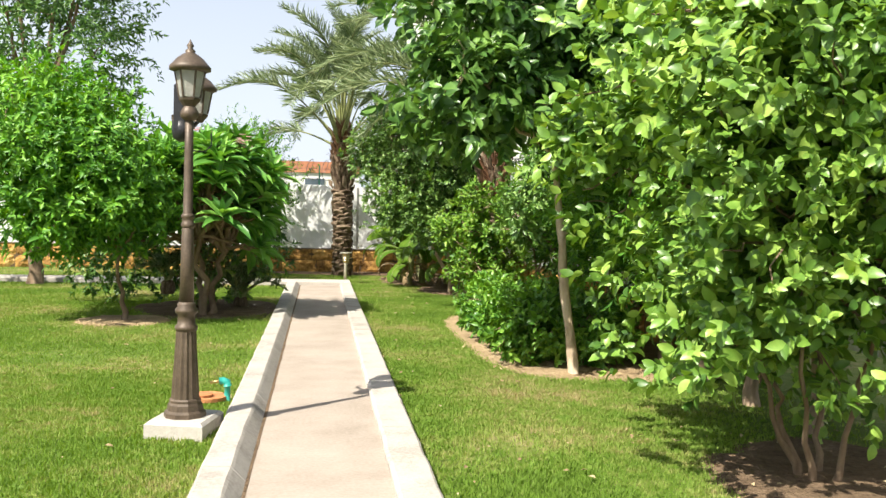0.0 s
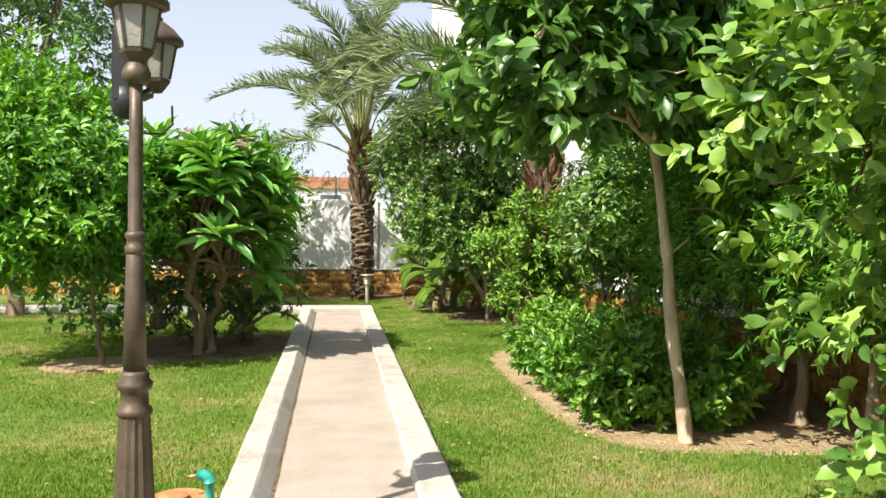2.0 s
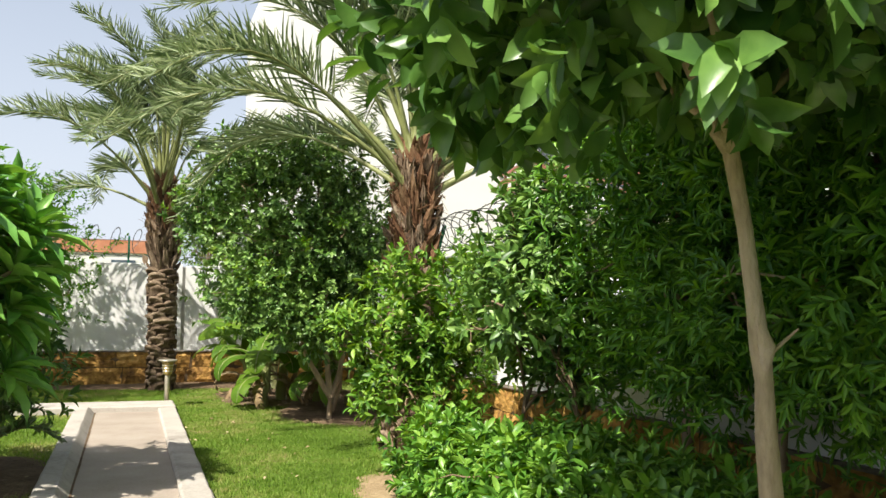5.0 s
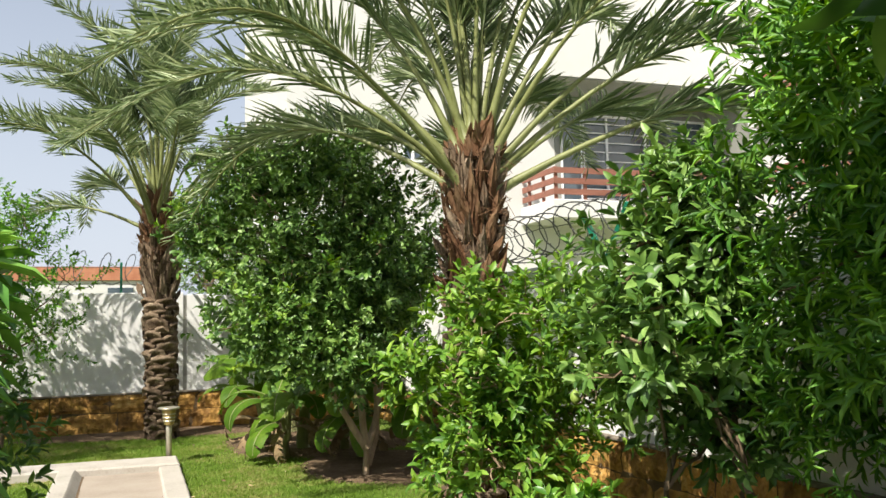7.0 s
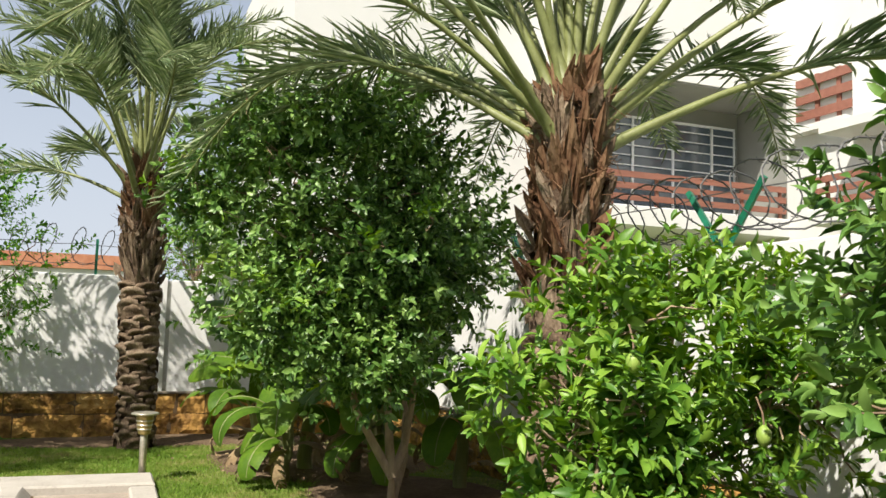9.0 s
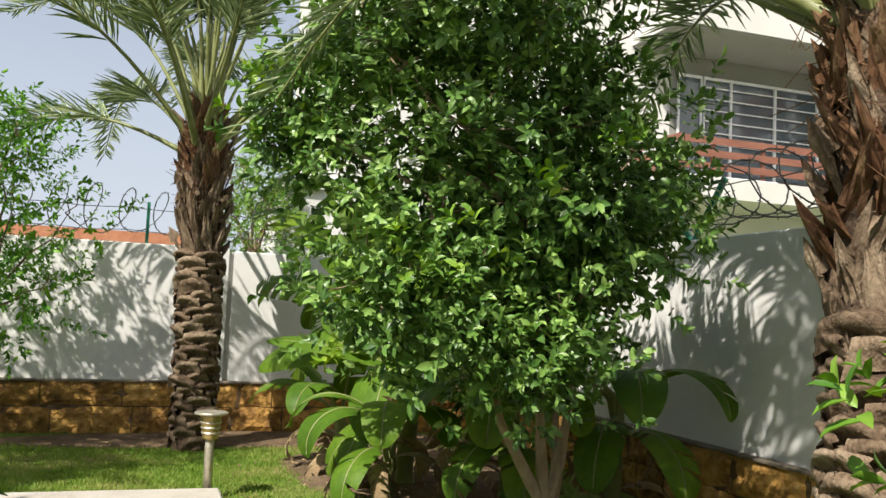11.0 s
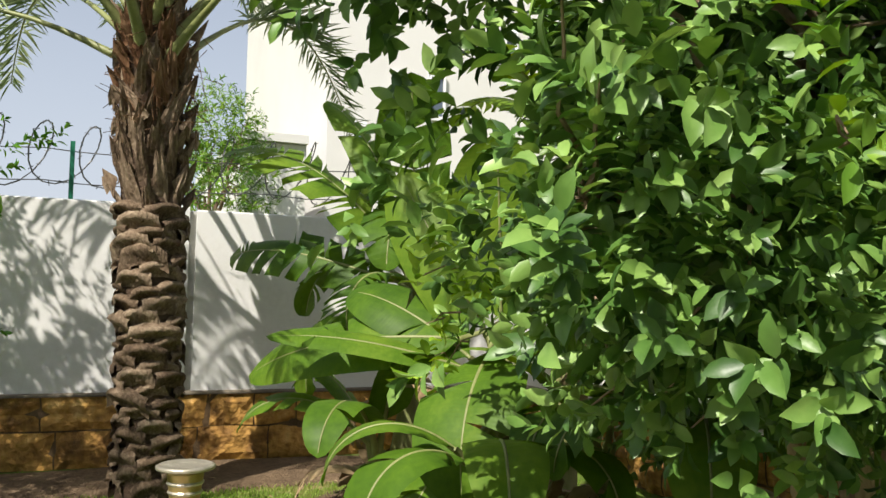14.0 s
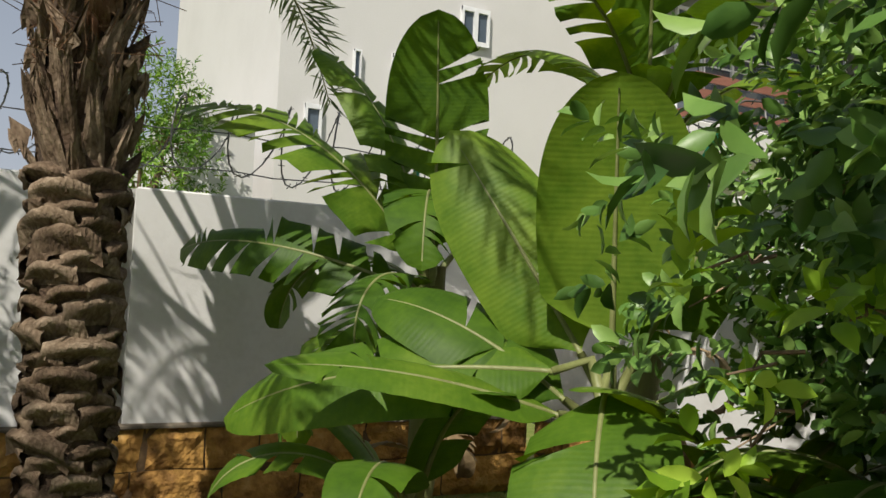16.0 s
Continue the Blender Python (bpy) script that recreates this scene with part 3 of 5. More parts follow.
# ---- boundary walls ----
def stone_plinth(name, length, height, place, seed, label):
    """Rough yellow stone blocks on a dark backing, along local x, facing local -y."""
    r = np.random.default_rng(seed)
    root = tagged(new(name, mesh_of(name, Geo().box(0, 0.0, -0.1, length, 0.12, height), M_JOINT)), label, "wall", "", "structure")
    root.matrix_world = place
    z = -0.02
    for row in (0.30, 0.27):
        x = 0.0
        while x < length:
            w = r.uniform(0.35, 0.85)
            e = min(x + w, length)
            vv, ff = [], []
            nx, nz = 6, 4
            for k in range(nz + 1):
                for i in range(nx + 1):
                    px = x + 0.006 + (e - x - 0.012) * i / nx
                    pz = z + 0.005 + (row - 0.010) * k / nz
                    edge = i in (0, nx) or k in (0, nz)
                    q = Vector((px * 5 + seed, pz * 6, 1.0))
                    py = (-0.004 if edge else -0.030) - 0.034 * noise.noise(q) - 0.020 * noise.noise(q * 3.1)
                    if edge:
                        px += 0.010 * noise.noise(q * 2.0)
                        pz += 0.016 * noise.noise(Vector((px * 3.0, 7.0, z)))
                    vv.append((px, min(py, 0.006), pz))
            for k in range(nz):
                for i in range(nx):
                    q = k * (nx + 1) + i
                    ff.append((q, q + 1, q + nx + 2, q + nx + 1))
            part("stone", Geo().add(vv, ff), M_STONE, root)
            x = e
        z += row
    part("plinth_cap", Geo().box(0, -0.035, z, length, 0.1, z + 0.025, 0.01), M_CAP, root)
    return root


WALL_Y, WALL_X, WALL_H = 19.78, 4.66, 2.12
for k, (a, b) in enumerate(((-12.0, 1.50), (1.56, 4.66))):
    structure("wall_north_%d" % (k + 1), Geo().box(a, WALL_Y, 0.5, b, WALL_Y + 0.2, WALL_H + (0.0 if k == 0 else -0.03), 0.012), M_WALL,
              "white painted boundary wall with faint stains", "wall")
structure("wall_joint", Geo().box(1.50, WALL_Y + 0.05, 0.5, 1.56, WALL_Y + 0.2, WALL_H - 0.04), M_PIPE, "recessed grey expansion joint in the wall", "wall")
structure("wall_east", Geo().box(WALL_X, -8, 0.5, WALL_X + 0.2, WALL_Y, WALL_H, 0.012), M_WALL, "white painted boundary wall catching frond shadows", "wall")
structure("wall_west", Geo().box(-12.2, -8, 0.0, -12.0, WALL_Y + 0.2, WALL_H), M_WALL, "plain white boundary wall", "wall")
structure("wall_south", Geo().box(-12.0, -8.2, 0.0, WALL_X + 0.2, -8.0, WALL_H), M_WALL, "plain white boundary wall", "wall")
stone_plinth("plinth_north", 16.6, 0.56, pose(-12.0, WALL_Y - 0.03, 0), 11, "rough yellow stone plinth of the boundary wall")
stone_plinth("plinth_east", 14.0, 0.56, pose(WALL_X - 0.03, WALL_Y - 0.1, 0, 0, 0, -90), 12, "rough yellow stone plinth of the boundary wall")


def barbed_line(name, label, a, b, base_z, arm, seed, coil_r=0.21, pitch=0.30, posts=()):
    """Posts with strands and a concertina coil along a wall top."""
    r = np.random.default_rng(seed)
    root = thing(name, label, "barbed wire", at=(a[0], a[1], base_z))
    o = Vector((a[0], a[1], base_z))
    A, B = Vector((a[0], a[1], base_z)) - o, Vector((b[0], b[1], base_z)) - o
    d = (B - A).normalized()
    side = Vector((-d.y, d.x, 0))
    L = (B - A).length
    for t in posts:
        p = A + d * t
        if arm == "V":
            for s in (-1, 1):
                q = p + d * (0.40 * s) + Vector((0, 0, 0.46))
                part("post_arm", Geo().tube([p + d * 0.02 * s, q], 0.028, 4), M_GREENPAINT, root)
        else:
            part("post", Geo().box(p.x - 0.018, p.y - 0.02, 0, p.x + 0.018, p.y + 0.02, 0.48), M_GREENPAINT, root)
    for z in (0.14, 0.40):
        pts = [A + d * (L * i / 40) + Vector((0, 0, z + 0.012 * math.sin(i * 1.9))) for i in range(41)]
        part("strand", Geo().tube(pts, 0.0045, 4), M_WIRE, root)
    turns = int(L / pitch)
    n = turns * 14
    pts = []
    for i in range(n + 1):
        w = 2 * math.pi * i / 14
        k = 1 + 0.10 * math.sin(i * 0.11 + seed)
        pts.append(A + d * (L * i / n + 0.16 * math.sin(w + 1.0)) + side * (coil_r * math.cos(w)) + Vector((0, 0, 0.10 + coil_r * (1.0 + k * math.sin(w)))))
    part("coil", Geo().tube(pts, 0.0065, 4), M_WIRE, root)
    g = Geo()
    for i in range(0, n, 1):
        p = pts[i].lerp(pts[i + 1], 0.5)
        u = Vector(r.normal(size=3)).normalized() * 0.024
        g.tube([p - u, p + u], 0.004, 3, cap=False)
    tagged(part("barb_wire", g, M_WIRE, root), kind="stuff")
    return root


barbed_line("barbed_wire", "coiled barbed wire on green steel posts above the white wall", (-6.0, WALL_Y + 0.1), (4.6, WALL_Y + 0.1), WALL_H, "I", 2, coil_r=0.27, pitch=0.36, posts=(0.6, 3.6, 6.57, 9.6))
barbed_line("barbed_wire", "coiled barbed wire on splayed green steel arms above the white wall", (WALL_X + 0.1, 4.5), (WALL_X + 0.1, 19.6), WALL_H, "V", 3, coil_r=0.24, posts=(1.6, 4.8, 7.75, 10.8, 13.8))

# ---- houses beyond the walls ----
def window_in(root, x0, x1, z0, z1, y, panes, grille=0, frame_w=0.07):
    """A framed window in a plane that faces -y."""
    win = part("window", Geo().box(x0, y, z0, x1, y + 0.02, z1), M_FRAME, root)
    w = (x1 - x0) / panes
    part("pane", Geo().box(x0 + 0.02, y - 0.012, z0 + 0.02, x1 - 0.02, y - 0.004, z1 - 0.02), M_PANE, win)
    for i in range(panes + 1):
        c = x0 + w * i
        part("mullion", Geo().box(max(x0, c - frame_w / 2), y - 0.06, z0, min(x1, c + frame_w / 2), y - 0.013, z1), M_FRAME, win)
    for z in (z0, z1 - frame_w):
        part("rail", Geo().box(x0, y - 0.055, z, x1, y - 0.014, z + frame_w), M_FRAME, win)
    for i in range(grille):
        z = z0 + (z1 - z0) * (i + 1) / (grille + 1)
        part("grille_bar", Geo().box(x0, y - 0.10, z - 0.012, x1, y - 0.075, z + 0.012), M_FRAME, win)
    return win


house = thing("house", "white two-storey villa with a recessed balcony and red-brown wooden railings", "house", at=(0, 0, 0))
FY, BY = 23.8, 25.6                     # front of the overhang and balcony, main wall behind them
X0, RX0, X1 = 4.16, 10.22, 16.05
part("wall", Geo().box(X0, BY, 0, X1, BY + 8, 11.0), M_HOUSE, house)
part("upper_storey", Geo().box(RX0, FY, 7.45, X1 + 0.5, BY - 0.004, 11.0), M_HOUSE, house)
part("balcony_slab", Geo().box(RX0 - 0.04, FY - 0.04, 3.98, X1 - 0.004, BY - 0.006, 4.42, 0.02), M_HOUSE, house)
part("wing_wall", Geo().box(X1, 21.70, 0, X1 + 6, BY + 8, 11.2), M_HOUSE, house)
part("wing_wall", Geo().box(X1 - 0.12, 12.0, 0, X1 + 6, 21.69, 11.2), M_HOUSE, house)
# thin grey linings darken ceiling, back and side as the recess's shade
part("recess_ceiling", Geo().box(RX0 + 0.03, FY + 0.03, 7.41, X1 - 0.006, BY - 0.008, 7.446), M_RECESS_SHADE, house)
part("balcony_back", Geo().box(11.2, BY - 0.03, 4.43, X1 - 0.006, BY - 0.005, 7.40), M_RECESS_SHADE, house, "recess back wall, grey toned for shade")
part("recess_side", Geo().box(X1 - 0.05, FY + 0.03, 4.43, X1 - 0.006, BY - 0.035, 7.40), M_RECESS_SHADE, house)
for a, b in ((11.35, 11.95), (12.0, 12.72), (12.72, 15.12), (15.12, 15.85)):
    window_in(house, a, b, 4.46, 6.98, BY - 0.06, 2 if b - a > 2 else 1, 9 if a > 11.5 else 0, 0.06)
window_in(house, 5.87, 6.16, 4.35, 5.15, BY - 0.02, 1)
window_in(house, 5.25, 5.36, 4.5, 5.1, BY - 0.02, 1, 0, 0.03)
window_in(house, 7.0, 7.5, 5.5, 6.1, BY - 0.02, 2)
window_in(house, 4.55, 4.8, 3.5, 4.2, BY - 0.02, 1)
for z in (4.54, 4.80, 5.06):
    part("balcony_rail", Geo().box(RX0, FY + 0.00, z, X1 - 0.06, FY + 0.04, z + 0.14), M_RAIL, house)
    part("balcony_rail", Geo().box(RX0, FY + 0.045, z, RX0 + 0.04, BY - 0.02, z + 0.14), M_RAIL, house)
for x in (RX0 + 0.09, 11.1, 12.3, 13.5, 14.7, 15.85):
    part("balcony_post", Geo().box(x - 0.04, FY + 0.045, 4.43, x + 0.04, FY + 0.10, 5.22), M_RAIL, house)
for y in (24.5, 25.3):
    part("balcony_post", Geo().box(RX0 + 0.045, y - 0.04, 4.43, RX0 + 0.10, y + 0.04, 5.22), M_RAIL, house)
# planked balustrade and its ledge on the wing's side
for z in (6.72, 7.12, 7.52):
    part("screen_slat", Geo().box(X1 - 0.10, 21.72, z, X1 - 0.05, 23.42, z + 0.21), M_RAIL, house)
for y in (22.1, 22.75):
    part("screen_post", Geo().box(X1 - 0.045, y, 6.6, X1 - 0.003, y + 0.12, 7.78), M_RAIL, house)
part("ledge", Geo().box(X1 - 0.35, 21.72, 6.36, X1 - 0.004, 23.46, 6.52), M_HOUSE, house)
for z in (4.4, 4.65, 4.9):
    part("balcony_rail", Geo().box(X1 - 1.1, 17.5, z, X1 - 1.05, 21.9, z + 0.14), M_RAIL, house)
for y in (17.6, 18.9, 20.2, 21.5):
    part("balcony_post", Geo().box(X1 - 1.045, y, 4.35, X1 - 0.99, y + 0.08, 5.06), M_RAIL, house)
part("balcony_slab", Geo().box(X1 - 1.15, 17.4, 4.0, X1 - 0.13, 22.0, 4.35, 0.02), M_HOUSE, house)
part("canopy", Geo().box(X1 - 1.2, 17.4, 5.95, X1 - 0.13, 21.6, 6.15), M_HOUSE, house)

annex = thing("garage", "low white outbuilding beyond the wall", "house", at=(0, 0, 0))
part("wall", Geo().box(2.75, 24.5, 0, 3.58, 30, 3.55), M_HOUSE, annex)
part("roof", Geo().box(2.65, 24.4, 3.56, 3.59, 30, 3.68), M_HOUSE, annex)

far = thing("house", "distant flat-roofed house with a brick-red parapet", "house", at=(0, 0, 0))
part("wall", Geo().box(-16, 44, 0, 2.6, 54, 3.5), M_HOUSE, far)
part("parapet", Geo().box(-16.1, 43.9, 3.51, 2.7, 54.1, 4.08), M_BRICK, far, "brick-red parapet band")
for x in (-12, -8, -4, -0.2):
    w = part("window", Geo().box(x, 43.93, 2.2, x + 1.0, 43.99, 3.2), M_PANE, far)

# ---- palms ----
def frond_mesh(seed, length, rise, fall, leaflet=0.40, pairs=105):
    """A feather frond along local x: a bowed stalk with folded leaflets on both sides."""
    r = np.random.default_rng(seed)
    n = 14
    pts = []
    for i in range(n + 1):
        t = i / n
        pts.append(Vector((length * t * (1 - 0.10 * t), 0.05 * math.sin(2.0 * t + seed), rise * math.sin(min(1.0, t * 1.1) * math.pi * 0.55) * length * 0.35 - fall * t ** 2.6 * length)))
    stalk = Geo().tube(pts, [0.018 * (1 - 0.88 * i / n) + 0.003 + 0.026 * math.exp(-i / 1.6) for i in range(n + 1)], 6)
    P, A, Nn, Ln = [], [], [], []
    for k in range(pairs):
        t = 0.33 + 0.67 * k / pairs
        i = min(int(t * n), n - 1)
        p = pts[i].lerp(pts[i + 1], t * n - i)
        d = (pts[i + 1] - pts[i]).normalized()
        for s in (-1, 1):
            side = Vector((0, s, 0))
            lift = r.choice([0.80, 0.10, 0.42]) + r.normal() * 0.12
            a = (d * (0.50 + 0.5 * t + r.normal() * 0.10) + side * (0.80 - 0.25 * t) + Vector((0, 0, lift - 0.12))).normalized()
            P.append(p)
            A.append(a)
            Nn.append(Vector((0, -s * 0.5, 1)) + Vector(r.normal(size=3)) * 0.5)
            Ln.append(leaflet * (0.55 + 0.75 * math.sin(math.pi * min(1, 0.15 + t * 0.85))) * r.uniform(0.8, 1.1))
    Ln = np.array(Ln)
    return mesh_of("stalk", stalk, M_RACHIS, True), leaf_mesh("leaflets", M_FROND, np.array(P), np.array(A), np.array(Nn), Ln, np.full(len(Ln), 0.018), curl=0.35)


def palm(label, seed, base, top, r0, r1, fronds, length, boots_z, lift=0.0, fibre=0.55, pruned=None, arching=()):
    rng = np.random.default_rng(seed)
    root = thing("date_palm", label, "palm tree", "date palms", at=base)
    T = Vector(top) - Vector(base)
    H = T.z
    axis = lambda z: Vector((T.x * z / H, T.y * z / H, z))
    g = Geo()
    zs = [-0.05 + (H + 0.05) * i / 20 for i in range(21)]
    rad = lambda z: r0 + (r1 - r0) * max(0, z) / H + 0.06 * math.exp(-max(0, z) / 0.18)
    part("trunk", g.tube([axis(z) for z in zs], [rad(z) * 0.86 for z in zs], 16), M_PALMCORE, root, smooth=True)
    part("crown_shaft", Geo().tube([axis(H - 0.02), axis(H + 0.15), axis(H + 0.34)], [r1 * 0.62, r1 * 0.40, 0.04], 12), M_FIBRE, root, "red-brown fibrous heart of the crown", smooth=True)
    # short cut leaf bases on the lower trunk, long ragged ones above
    def stub(w, h, d, ragged, sd):
        nu, nv = 6, 4
        v, f = [], []
        for k in range(nv + 1):
            t = k / nv
            for q in range(nu + 1):
                u = q / nu * 2 - 1
                e = Vector((u * 2.0 + sd, t * 2.5, sd * 1.7))
                out = d * (0.15 + 0.95 * t ** 1.3) * (1 - 0.45 * u * u) + 0.022 * noise.noise(e) + 0.012 * noise.noise(e * 3)
                zz = h * (t - 0.5) + (0.10 * h * (1 - u * u) * t) + (ragged * h * noise.noise(e * 2.6) if k == nv else 0.0)
                v.append((w * u * (1 - 0.28 * t * t) + 0.008 * noise.noise(e * 4), out, zz))
        W = nu + 1
        for q in range(W):
            v.append((v[nv * W + q][0] * 0.85, -0.01, h * 0.36))
        for k in range(nv + 1):
            for q in range(nu):
                f.append((k * W + q, k * W + q + 1, (k + 1) * W + q + 1, (k + 1) * W + q))
        return Geo().add(v, f)
    def knob(w, h, d, sd):
        nu, nv = 7, 6
        v, f = [], []
        for k in range(nv + 1):
            t = k / nv
            for q in range(nu + 1):
                u = q / nu * 2 - 1
                e = Vector((u * 2.2 + sd, t * 2.6, sd * 1.7))
                out = d * (math.sin(math.pi * (0.04 + 0.90 * t ** 2.0)) ** 0.8) * (1 - 0.70 * u * u) + 0.020 * noise.noise(e) + 0.012 * noise.noise(e * 3.2)
                v.append((w * u * (1 - 0.15 * t), out - 0.012, h * (t - 0.5) + 0.22 * h * (1 - u * u) - 0.12 * h * u * u + 0.014 * noise.noise(e * 1.7)))
        W = nu + 1
        for k in range(nv):
            for q in range(nu):
                f.append((k * W + q, k * W + q + 1, (k + 1) * W + q + 1, (k + 1) * W + q))
        return Geo().add(v, f)
    low = [mesh_of("leaf_base", knob(0.165 * k, 0.125 * k, 0.088 * k, k * 9), M_BOOT, True) for k in (0.85, 0.95, 1.05, 1.15)]
    high = [mesh_of("leaf_base", stub(0.052 * k, 0.30 * k, 0.075, 0.9, k * 7), M_BOOT) for k in (0.75, 0.9, 1.05, 1.2)]
    shaggy = [mesh_of("leaf_base", stub(0.055 * k, 0.26 * k, 0.08, 0.9, k * 5), M_FIBRE) for k in (0.75, 0.9, 1.05, 1.2)]
    z, i = 0.03, 0
    while z < H:
        upper = z > boots_z
        step = (0.0140 if not upper else 0.0130) * (0.25 / r0)
        w = i * 2.399963
        rr = rad(z) * 0.84
        c = axis(z)
        m = (Matrix.Translation(c + Vector((math.cos(w) * rr, math.sin(w) * rr, rng.normal() * 0.01)))
             @ Euler((rng.normal() * 0.12 - (0.12 if upper else 0.0), rng.normal() * (0.22 if upper else 0.14), w - math.pi / 2)).to_matrix().to_4x4()
             @ Matrix.Diagonal((*rng.uniform(0.85, 1.15, 3), 1)))
        ob = part("leaf_base", (shaggy if z > H - fibre and rng.random() < 0.6 else high if upper else low)[int(rng.integers(4))], None, root)
        ob.matrix_basis = m
        z += step
        i += 1
    for k in range(26):
        w, z = k * 2.399963, H + 0.26 * k / 26 - 0.06
        rr = r1 * (0.62 - 0.9 * max(0, z - H + 0.02))
        ob = part("leaf_base", shaggy[k % 4], None, root)
        ob.matrix_basis = Matrix.Translation(axis(z) + Vector((math.cos(w) * rr, math.sin(w) * rr, 0))) @ Euler((rng.normal() * 0.2, rng.normal() * 0.25, w - math.pi / 2)).to_matrix().to_4x4()
    kinds = [frond_mesh(seed * 10 + k, length, *q) for k, q in enumerate(((0.9, 0.22), (0.8, 0.34), (0.75, 0.46), (0.95, 0.30)))]
    for k in range(fronds):
        w = k * 2.399963 + rng.normal() * 0.12
        age = k / fronds
        pitch = 80 - 84 * age ** 0.95 + rng.normal() * 5 + lift
        if pruned is not None and age > 0.3 and math.cos(w - pruned) > 0.80:
            continue  # cut back over the path
        sc = rng.uniform(0.85, 1.1) * (0.75 + 0.3 * min(1, age * 3))
        st, lf = kinds[int(rng.integers(1, 4)) if age > 0.35 else 0]
        m = Matrix.Translation(axis(H + 0.16 - 0.50 * age)) @ Euler((rng.normal() * 0.15, -radians(pitch), w)).to_matrix().to_4x4() @ Matrix.Translation((r1 * 0.4, 0, 0)) @ Matrix.Scale(sc, 4)
        f = part("frond", st, None, root)
        f.matrix_basis = m
        tagged(part("foliage", lf, None, f, "grey-green folded leaflets"), kind="stuff")
    for k, (head, pitch, sc) in enumerate(arching):
        st, lf = kinds[1 + k % 3]
        f = part("frond", st, None, root)
        f.matrix_basis = Matrix.Translation(axis(H + 0.02)) @ Euler((rng.normal() * 0.1, -radians(pitch), radians(head))).to_matrix().to_4x4() @ Matrix.Translation((r1 * 0.4, 0, 0)) @ Matrix.Scale(sc, 4)
        tagged(part("foliage", lf, None, f, "grey-green folded leaflets"), kind="stuff")
    g = Geo()
    for k in range(260):
        w, z = rng.uniform(0, 6.283), H - rng.uniform(-0.1, 0.75)
        rr = rad(z) * rng.uniform(0.95, 1.12)
        a = axis(z) + Vector((math.cos(w) * rr, math.sin(w) * rr, 0))
        g.tube([a, a + Vector(rng.normal(size=3)) * 0.05, a + Vector(rng.normal(size=3)) * 0.09 - Vector((0, 0, 0.05))], 0.0028, 3, cap=False)
    tagged(part("fibre", g, M_FIBRE, root, "loose red-brown fibre strands"), kind="stuff")
    return root


palm("date palm with knobbly brown trunk and arching grey-green fronds", 21, (1.15, 18.58, 0), (1.09, 18.56, 3.25), 0.185, 0.24, 32, 3.2, 1.95, lift=6)
palm("stout date palm with fibrous red-brown trunk and long fronds", 22, (3.30, 11.95, 0), (3.41, 12.05, 2.92), 0.20, 0.215, 50, 3.5, 1.45, lift=-2, fibre=1.3, pruned=radians(-100),
     arching=((198, 38, 1.05), (171, 46, 1.0), (204, 52, 0.95), (188, 60, 1.0)))

# ---- trees and shrubs ----
tree("citrus_tree", "dense citrus tree with broad bright green leaves over bare soil", "tree", 31, (3.45, 2.85, 0), (3.4, 2.9, 0.9),
     [((3.55, 3.0, 1.55), (1.3, 1.2, 1.15)), ((3.2, 2.6, 2.3), (1.2, 1.1, 0.9)), ((3.0, 2.85, 1.2), (0.68, 0.7, 0.65)), ((3.9, 3.2, 2.8), (1.3, 1.2, 0.8)), ((2.3, 3.45, 1.95), (0.38, 0.36, 0.24))],
     M_CITRUS, 2500, 7, 0.105, 0.060, 0.018, M_BARKD, stems=5, limbs=9, stem_spread=0.16, shoot=0.15, rough=0.34, oval=True, core=0.4)
young = tree("young_tree", "young tree with slender pale trunk and dark drooping leaves", "tree", 32, (2.99, 6.1, 0), (2.66, 6.15, 2.1),
     [((1.95, 5.45, 2.5), (0.75, 0.5, 0.5)), ((2.6, 5.9, 2.75), (0.8, 0.65, 0.6)), ((2.2, 5.8, 3.25), (1.2, 0.8, 0.55)), ((3.2, 6.4, 3.0), (0.8, 0.8, 0.8)),
      ((1.75, 6.0, 2.35), (0.42, 0.4, 0.3)), ((2.0, 6.7, 3.85), (1.0, 0.6, 0.5)), ((2.35, 6.5, 2.6), (0.5, 0.4, 0.35))],
     M_BROADLEAF, 1300, 7, 0.17, 0.078, 0.042, M_BARK, limbs=12, droop=0.55, shoot=0.16, rough=0.3, oval=True, core=0.25,
     lines=[[(2.995, 6.1, -0.05), (2.965, 6.09, 0.18), (2.935, 6.1, 0.42), (2.885, 6.11, 0.72), (2.85, 6.1, 1.0), (2.842, 6.1, 1.2), (2.825, 6.1, 1.33), (2.80, 6.1, 1.5), (2.775, 6.12, 1.78), (2.73, 6.15, 2.1)]])
part("twig_stub", Geo().tube([(-0.18, 0.0, 1.27), (-0.11, -0.03, 1.33), (-0.04, -0.06, 1.40)], [0.014, 0.009, 0.004], 6), M_BARK, young, smooth=True)
part("knot", Geo().tube([(-0.160, -0.02, 1.25), (-0.170, -0.045, 1.33), (-0.180, -0.02, 1.41)], [0.02, 0.034, 0.018], 8), M_BARK, young, "scar of a cut branch", smooth=True)
for i in range(6):
    y, x = 3.9 + i * 0.88, 4.08
    tree("hedge_tree", "tall screening tree with narrow bright leaves along the wall", "tree", 40 + i, (x, y, 0), (x, y, 1.0),
         [((x - 0.1, y, 1.45), (0.84 - 0.03 * i, 0.62, 0.75)), ((x - 0.15, y, 2.6), (0.92 - 0.03 * i, 0.68, 1.0)), ((x - 0.1, y, 3.7), (0.80, 0.66, 0.9))],
         M_NARROW, 1300, 9, 0.12, 0.025, 0.052, M_BARKM, group="screening trees", limbs=6, twigs=20, wobble=0.012, droop=0.35, shoot=0.2, core=0.6)
